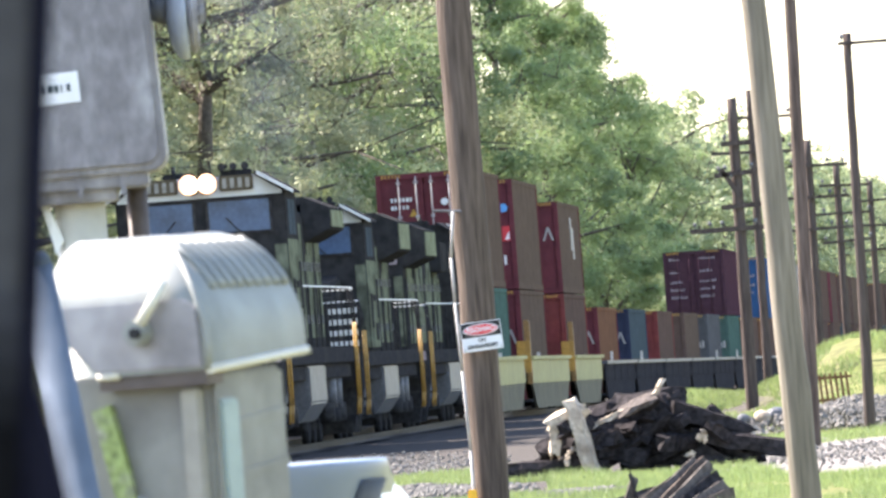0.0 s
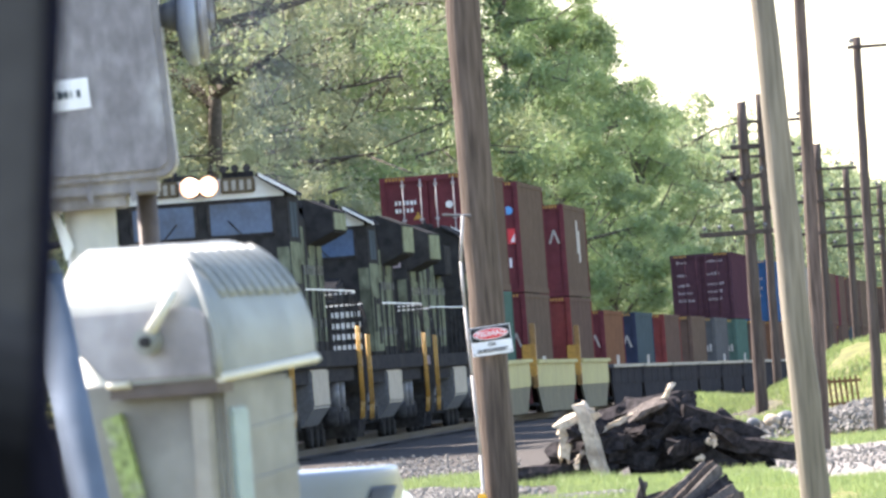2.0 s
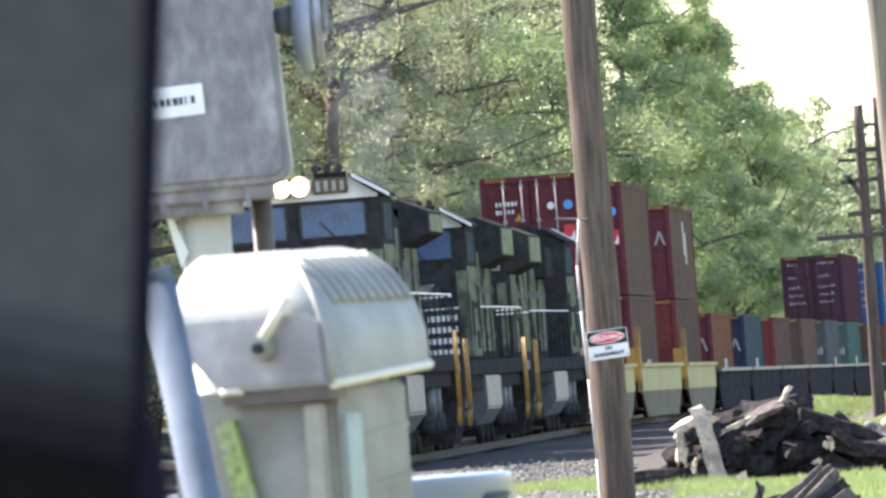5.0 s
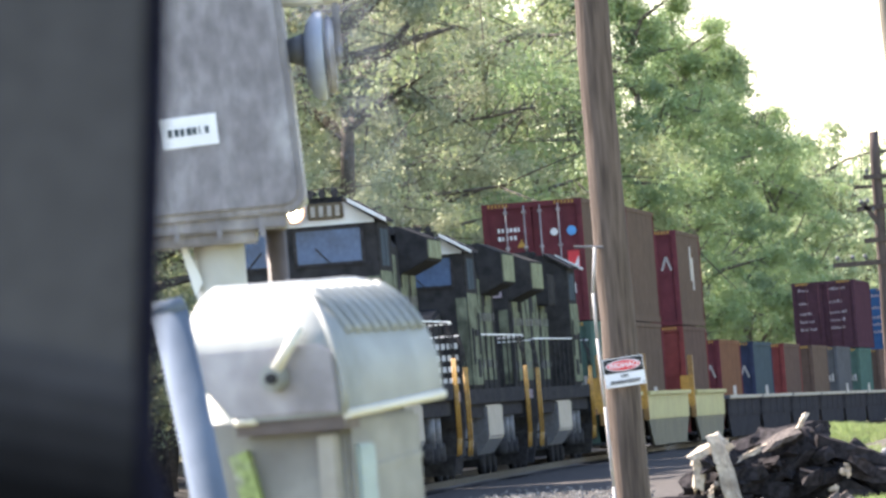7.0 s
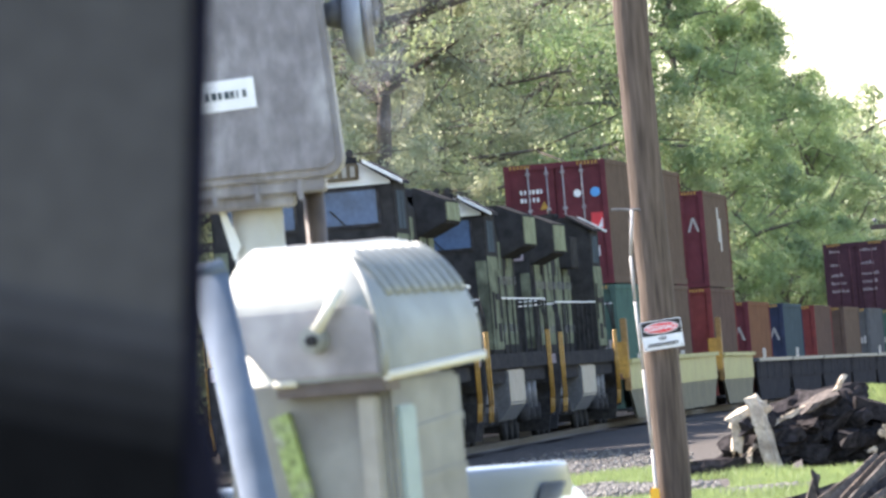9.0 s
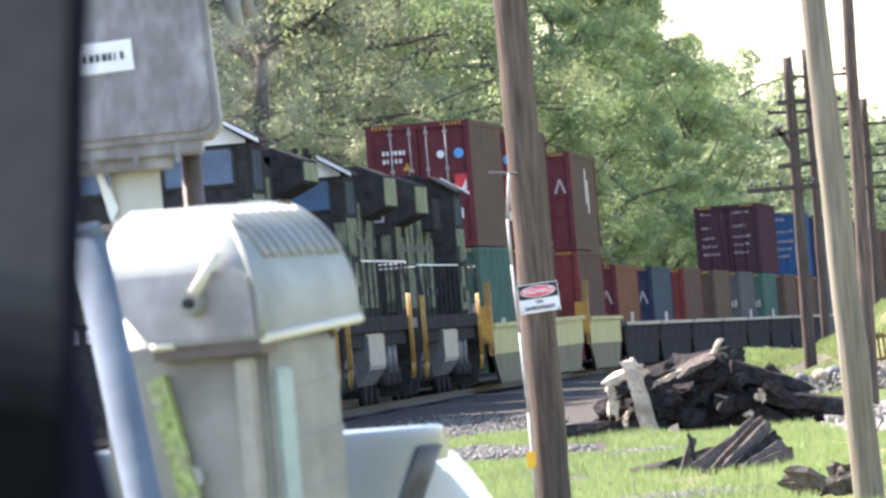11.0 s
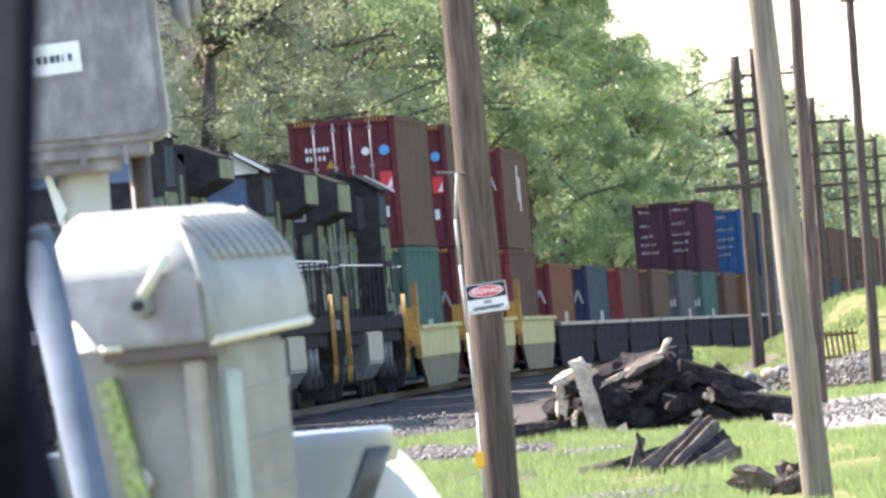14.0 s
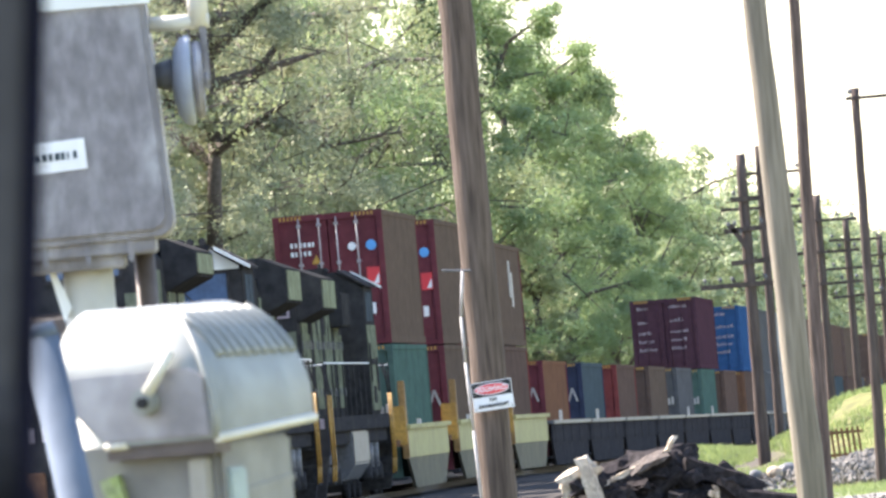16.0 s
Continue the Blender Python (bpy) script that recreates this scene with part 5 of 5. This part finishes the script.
    bm = B()
    tube(bm, (0.004, 0, 0), (0.03, 0, 0), 0.112, 0.110, 24)
    tube(bm, (0.03, 0, 0), (0.05, 0, 0), 0.03, 0.03, 12)
    box(bm, 0.03, 0.05, -0.02, 0.02, -0.03, 0.2)
    part("bell_case", bm, M_ALU, bell, bevel=0.006)
    bm = B()
    tube(bm, (-0.14, 0, 0.165), (0.06, 0, 0.165), 0.022, 0.022, 12)
    tube(bm, (0.03, 0, 0.15), (0.03, 0, 0.32), 0.03, 0.03, 12)
    part("bracket", bm, M_CREAM, bell)
    bm = B()
    tube(bm, (-0.11, 0.0, 0.02), (-0.055, 0.0, 0.02), 0.03, 0.05, 12)
    part("striker", bm, M_STEEL, bell)


gate_machine()


# ---- hooded box close by ----
def hooded_box():
    t = empty("hooded_box", pose(-0.528, 19, 0, 0, 0, -27), "weathered galvanised box with ribbed rounded hood", "box")
    w, zb, dep = 0.150, 1.742, 0.35
    # height, how far the right side and the front stand back there
    def round_in(z, start, high, deep):
        k = max(0.0, min(0.995, (z - start) / high))
        return deep * (1 - math.sqrt(1 - k * k))
    levels = [(z, round_in(z, 1.785, 0.190, 0.185), round_in(z, 1.835, 0.140, 0.165))
              for z in (1.742, 1.785, 1.82, 1.84, 1.86, 1.875, 1.89, 1.905, 1.918, 1.930, 1.940, 1.949, 1.957, 1.963, 1.968, 1.9715)]

    def skirt(x, y):
        """The hood's lower edge: cut away at the far front corner, rising a little along the side."""
        return 1.742 + 0.022 * y / dep + 0.09 * max(0.0, min(1.0, (-0.062 - x) / 0.085))
    bm = B()
    loops = []
    for z, r, f in levels:
        b = w - r
        ring = [(-w + (b + w) * u, f) for u in (0.0, 0.1, 0.2, 0.3, 0.5, 0.75, 1.0)]
        ring += [(b, f + (dep - f) * u) for u in (0.25, 0.5, 0.75, 1.0)] + [(-w + (b + w) * u, dep) for u in (0.5, 0.0)] + [(-w, f + (dep - f) * 0.5)]
        loops.append([bm.verts.new((x, y, max(z, skirt(x, y)))) for x, y in ring])
    n = len(loops[0])
    for lo, hi in zip(loops, loops[1:]):
        for k in range(n):
            c = [lo[k], lo[(k + 1) % n], hi[(k + 1) % n], hi[k]]
            if c[0].co == c[3].co and c[1].co == c[2].co:
                continue
            fc = bm.faces.new(c)
            fc.smooth = True
    bm.faces.new(loops[-1]).smooth = True
    bmesh.ops.remove_doubles(bm, verts=bm.verts[:], dist=0.0004)
    for v in bm.verts:      # dents of a knocked-about sheet
        v.co += Vector((0, 1, 0.5)) * 0.006 * noise.noise(v.co * 14)
    part("hood", bm, M_HOOD, t, "rounded galvanised hood")
    bm = B()
    extrude(bm, [(-0.062, zb + 0.006), (w - 0.010, zb + 0.004), (w - 0.016, 1.846), (w - 0.04, 1.862), (-w + 0.006, 1.862), (-w + 0.006, 1.838)], "y", -0.006, 0.014)
    part("front_panel", bm, M_DOOR, t, "stained mauve-grey front panel", bevel=0.003)
    for k in range(9):
        yy = 0.072 + k * 0.0325
        part("hood_rib", sweep(B(), [(w - r + 0.0015, max(yy, f + 0.012), z + 0.0015) for z, r, f in levels[5:13]], 0.0078, 8), M_HOOD, t)
    part("corner_bead", sweep(B(), [(w - r - 0.003, f + 0.003, z) for z, r, f in levels[:14]], 0.0065), M_HOOD, t, "raised corner seam")
    bm = B()
    tube(bm, (w, 0.0, zb), (w, dep, zb + 0.022), 0.008, 0.008, 8)
    tube(bm, (-0.062, 0.0, zb), (-0.02, 0.0, zb), 0.007, 0.007, 8)
    part("drip_rail", bm, M_CREAM, t, "pale rolled lower edge")
    bm = B()
    ngon(bm, 0.030, 1.812, 0.024, -0.035, -0.006, 16)
    part("boss", bm, M_HOOD, t, bevel=0.004)
    part("bolt", ngon(B(), 0.035, 1.810, 0.010, -0.045, -0.035, 6), M_RUBBER, t)
    bm = B()
    tube(bm, (0.040, -0.03, 1.824), (0.082, -0.012, 1.893), 0.010, 0.009, 10)
    part("latch_lever", bm, M_CREAM, t, "cream latch lever")
    bm = B()
    box(bm, -0.185, 0.130, 0.04, dep - 0.05, 0.0, zb)
    part("body", bm, M_BODY, t, "stained grey-green painted body", bevel=0.008)
    bm = B()
    box(bm, -0.062, w - 0.008, 0.004, 0.06, zb - 0.024, zb + 0.004)
    part("sill", bm, M_CONDUIT, t, "dark recessed sill")
    bm = B()
    box(bm, 0.075, 0.112, 0.025, 0.045, 0.0, zb - 0.03)
    part("corner_strip", bm, M_CORNER, t, "cream corner strip", bevel=0.004)
    bm = B()
    box(bm, 0.118, 0.137, 0.06, 0.12, 0.0, zb - 0.05)
    part("edge_strip", bm, M_EDGE, t, "pale blue-green strip", bevel=0.004)
    for k in range(7):
        bm = B()
        zz = zb - 0.10 - 0.085 * k
        box(bm, 0.128, 0.1325, 0.10, dep - 0.055, zz - 0.012, zz, Matrix.Translation((0, 0, zz)) @ pose(0, 0, 0, 6, 0, 0) @ Matrix.Translation((0, 0, -zz)))
        part("band", bm, M_BODY, t)
    bm = B()
    ngon(bm, -0.02, 1.52, 0.02, 0.025, 0.045, 12)
    part("stud", bm, M_HOOD, t)
    # strip added in place of grass showing between rail and body
    bm = B()
    box(bm, -0.018, 0.018, 0.02, 0.036, -0.75, 0.0, pose(-0.073, 0, 1.69, 0, -13, 0))
    part("gap_grass_strip", bm, M_LIME, t, "slanting green strip added for the grass in the gap")
    g = empty("leaning_rail", pose(-0.405, 18.5, 0), "pale blue painted leaning rail beside the hooded box", "rail")
    bm = B()
    tube(bm, (0, 0, 0.0), (-0.252, 0, 1.93), 0.030, 0.030, 14)
    part("bar", bm, M_RAIL, g)
    bm = B()
    tube(bm, (-0.2515, 0, 1.928), (-0.255, 0, 1.95), 0.0305, 0.024, 14)
    part("cap", bm, M_RAIL, g)
    bm = B()
    box(bm, -0.08, 0.08, -0.05, 0.05, 0.0, 0.02)
    part("foot_plate", bm, M_STEEL, g)


hooded_box()


# ---- parked car whose corner shows ----
def parked_car():
    t = empty("parked_car", pose(-0.86, 22, 0), "white parked car with a pale blue-grey roof", "car")
    def arc(cx, cz, rx, rz, a, b, n=12):
        return [(cx + rx * math.cos(radians(a + (b - a) * k / n)), cz + rz * math.sin(radians(a + (b - a) * k / n))) for k in range(n + 1)]
    # the cabin's rear: rounded corners in plan, leaning in towards its foot
    bm = B()
    loops = []
    for z, inset in ((1.0, 0.22), (1.25, 0.118), (1.42, 0.05), (1.51, 0.012), (1.536, 0.006), (1.543, 0.008), (1.545, 0.020), (1.546, 0.20)):
        a, d = 0.735 - inset, 0.25 + 0.4 * inset
        ring = arc(a - 0.22, d + 0.34, 0.22, 0.34, 0, -90) + arc(-a + 0.22, d + 0.34, 0.22, 0.34, -90, -180)
        loops.append([bm.verts.new((x, y, z)) for x, y in ring] + [bm.verts.new((-a, 2.3, z - 0.06)), bm.verts.new((a, 2.3, z - 0.06))])
    n = len(loops[0])
    for lo, hi in zip(loops, loops[1:]):
        for k in range(n):
            bm.faces.new((lo[k], lo[(k + 1) % n], hi[(k + 1) % n], hi[k])).smooth = True
    bm.faces.new(loops[-1])
    bm.faces.new(loops[0][::-1])
    bmesh.ops.recalc_face_normals(bm, faces=bm.faces)
    part("cabin", bm, M_CABIN, t, "pale blue-grey painted cabin roof")
    # shading on the rounded cabin corner, put in as a darker skin
    bm = B()
    edge = []
    for z, inset in ((1.0, 0.22), (1.25, 0.118), (1.42, 0.05), (1.505, 0.012)):
        a, d = 0.738 - inset, 0.247 + 0.4 * inset
        edge.append([bm.verts.new((x, y, z)) for x, y in arc(a - 0.22, d + 0.34, 0.22, 0.34, 0, -38)])
    for lo, hi in zip(edge, edge[1:]):
        for k in range(len(lo) - 1):
            bm.faces.new((lo[k], lo[k + 1], hi[k + 1], hi[k])).smooth = True
    bmesh.ops.solidify(bm, geom=bm.faces[:], thickness=0.006)
    bmesh.ops.recalc_face_normals(bm, faces=bm.faces)
    part("corner_shade", bm, M_STEEL, t, "darker grey skin for the shaded cabin corner")
    bm = B()
    extrude(bm, [(-0.90, 0.35), (0.90, 0.35), (0.985, 0.7), (0.90, 1.12), (0.845, 1.27), (0.780, 1.385), (0.728, 1.455), (0.70, 1.475), (0.60, 1.40), (0.52, 1.0), (-0.88, 1.0), (-0.96, 0.7)], "y", 0.62, 3.9)
    part("body", bm, M_CARWHITE, t, "white painted body", bevel=0.012)
    bm = B()
    extrude(bm, [(-0.86, 0.4), (0.86, 0.4), (0.92, 0.7), (0.90, 0.98), (-0.90, 0.98), (-0.92, 0.7)], "y", 0.0, 0.32)
    part("bumper", bm, M_CARWHITE, t, bevel=0.04)
    for xx in (-0.78, 0.78):
        for yy in (0.75, 3.1):
            wh = new("wheel")
            wh.parent = t
            bm = B()
            tube(bm, (xx - 0.1, yy, 0.32), (xx + 0.1, yy, 0.32), 0.32, 0.32, 24)
            part("tyre", bm, M_RUBBER, wh)
            bm = B()
            tube(bm, (xx - 0.105, yy, 0.32), (xx + 0.105, yy, 0.32), 0.2, 0.2, 16)
            part("rim", bm, M_STEEL, wh)


parked_car()


# ---- window pillar next to the camera ----
def window_pillar():
    t = empty("window_pillar", pose(-0.188, 5.0, 1.75, 0, 6.2, 0), "charcoal vehicle window pillar close to the camera", "pillar")
    tagged(t, kind="structure")
    bm = B()
    box(bm, -0.40, 0.0, 0.0, 0.1, -1.75, 1.4)
    part("trim", bm, M_TRIM, t, bevel=0.005)
    bm = B()
    box(bm, -0.003, 0.003, -0.008, 0.05, -1.75, 1.4)
    part("edge_seal", bm, M_SEAL, t, "navy black rubber edge seal", bevel=0.003)
    # overlapping panels, each darker than the one above: the pillar's shading painted in steps
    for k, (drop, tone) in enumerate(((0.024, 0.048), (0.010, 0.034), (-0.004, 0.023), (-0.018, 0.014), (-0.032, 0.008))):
        panel = mat("pillar_shade_tone", (tone, tone, tone * 1.12), 0.85, var=0.1, fine=60, coarse=3, bump=0.02, spec=0.0)
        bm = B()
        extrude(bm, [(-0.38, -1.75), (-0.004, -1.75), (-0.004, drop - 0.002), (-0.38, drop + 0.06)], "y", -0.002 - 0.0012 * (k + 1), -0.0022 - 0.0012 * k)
        part("shade_step", bm, panel, t, "pillar face step, shading painted darker downward")
    bm = B()
    extrude(bm, [(-0.01, -0.60), (0.172, -0.60), (0.0035, -0.016), (-0.01, -0.012)], "y", 0.0, 0.08)
    part("sail_trim", bm, M_SEAL, t, "dark triangular corner trim", bevel=0.004)


window_pillar()


def exhaust_smoke():
    """Thin grey exhaust over the locomotives, in many faint pieces that drift with the train."""
    m = bpy.data.materials.new("thin_grey_exhaust")
    m.use_nodes = True
    n, l = m.node_tree.nodes, m.node_tree.links
    tr, ms, df = n.new("ShaderNodeBsdfTransparent"), n.new("ShaderNodeMixShader"), n.new("ShaderNodeBsdfDiffuse")
    df.inputs[0].default_value = (0.55, 0.57, 0.60, 1)
    nz, mr, tc = n.new("ShaderNodeTexNoise"), n.new("ShaderNodeMapRange"), n.new("ShaderNodeTexCoord")
    nz.inputs["Scale"].default_value, nz.inputs["Detail"].default_value = 0.75, 2.0
    mr.inputs[1].default_value, mr.inputs[2].default_value, mr.inputs[3].default_value, mr.inputs[4].default_value = 0.42, 0.80, 0.0, 0.07
    l.new(tc.outputs["Object"], nz.inputs["Vector"])
    l.new(nz.outputs[0], mr.inputs[0])
    l.new(mr.outputs[0], ms.inputs[0])
    l.new(tr.outputs[0], ms.inputs[1])
    l.new(df.outputs[0], ms.inputs[2])
    l.new(ms.outputs[0], n["Material Output"].inputs[0])
    rng = random.Random(21)
    t = empty("exhaust_smoke", on_track(212), "thin grey diesel exhaust drifting above the locomotives", "smoke")
    for i in range(9):
        h = (i + 0.5) / 9
        bm = B()
        bmesh.ops.create_icosphere(bm, subdivisions=3, radius=1)
        c = Vector((-0.4 - 0.7 * h + rng.gauss(0, 0.35), rng.gauss(0, 1.0), 5.6 + 5.5 * h))
        r = rng.uniform(0.5, 0.7) + 0.6 * h
        for v in bm.verts:
            v.co = c + v.co * r * (1 + 0.35 * noise.noise(v.co * 1.3 + Vector((i, 0, 0)))) * 1.0
        o = part("smoke_wisp", bm, m, t, smooth=True)
        o.visible_shadow = False
    MOVING.append((t, 212, Matrix()))


exhaust_smoke()


def motions():
    times = [0.5 * k for k in range(33)]
    for thing, y, local in MOVING:
        walk(thing, [(t, on_track(y, shift(t)) @ local) for t in times])
    fine = [0.25 * k for k in range(65)]
    for w, y, r, way in WHEELS:
        walk(w, [(t, pose(0, y, r, way * math.degrees(-shift(t) / r), 0, 0)) for t in fine])


motions()
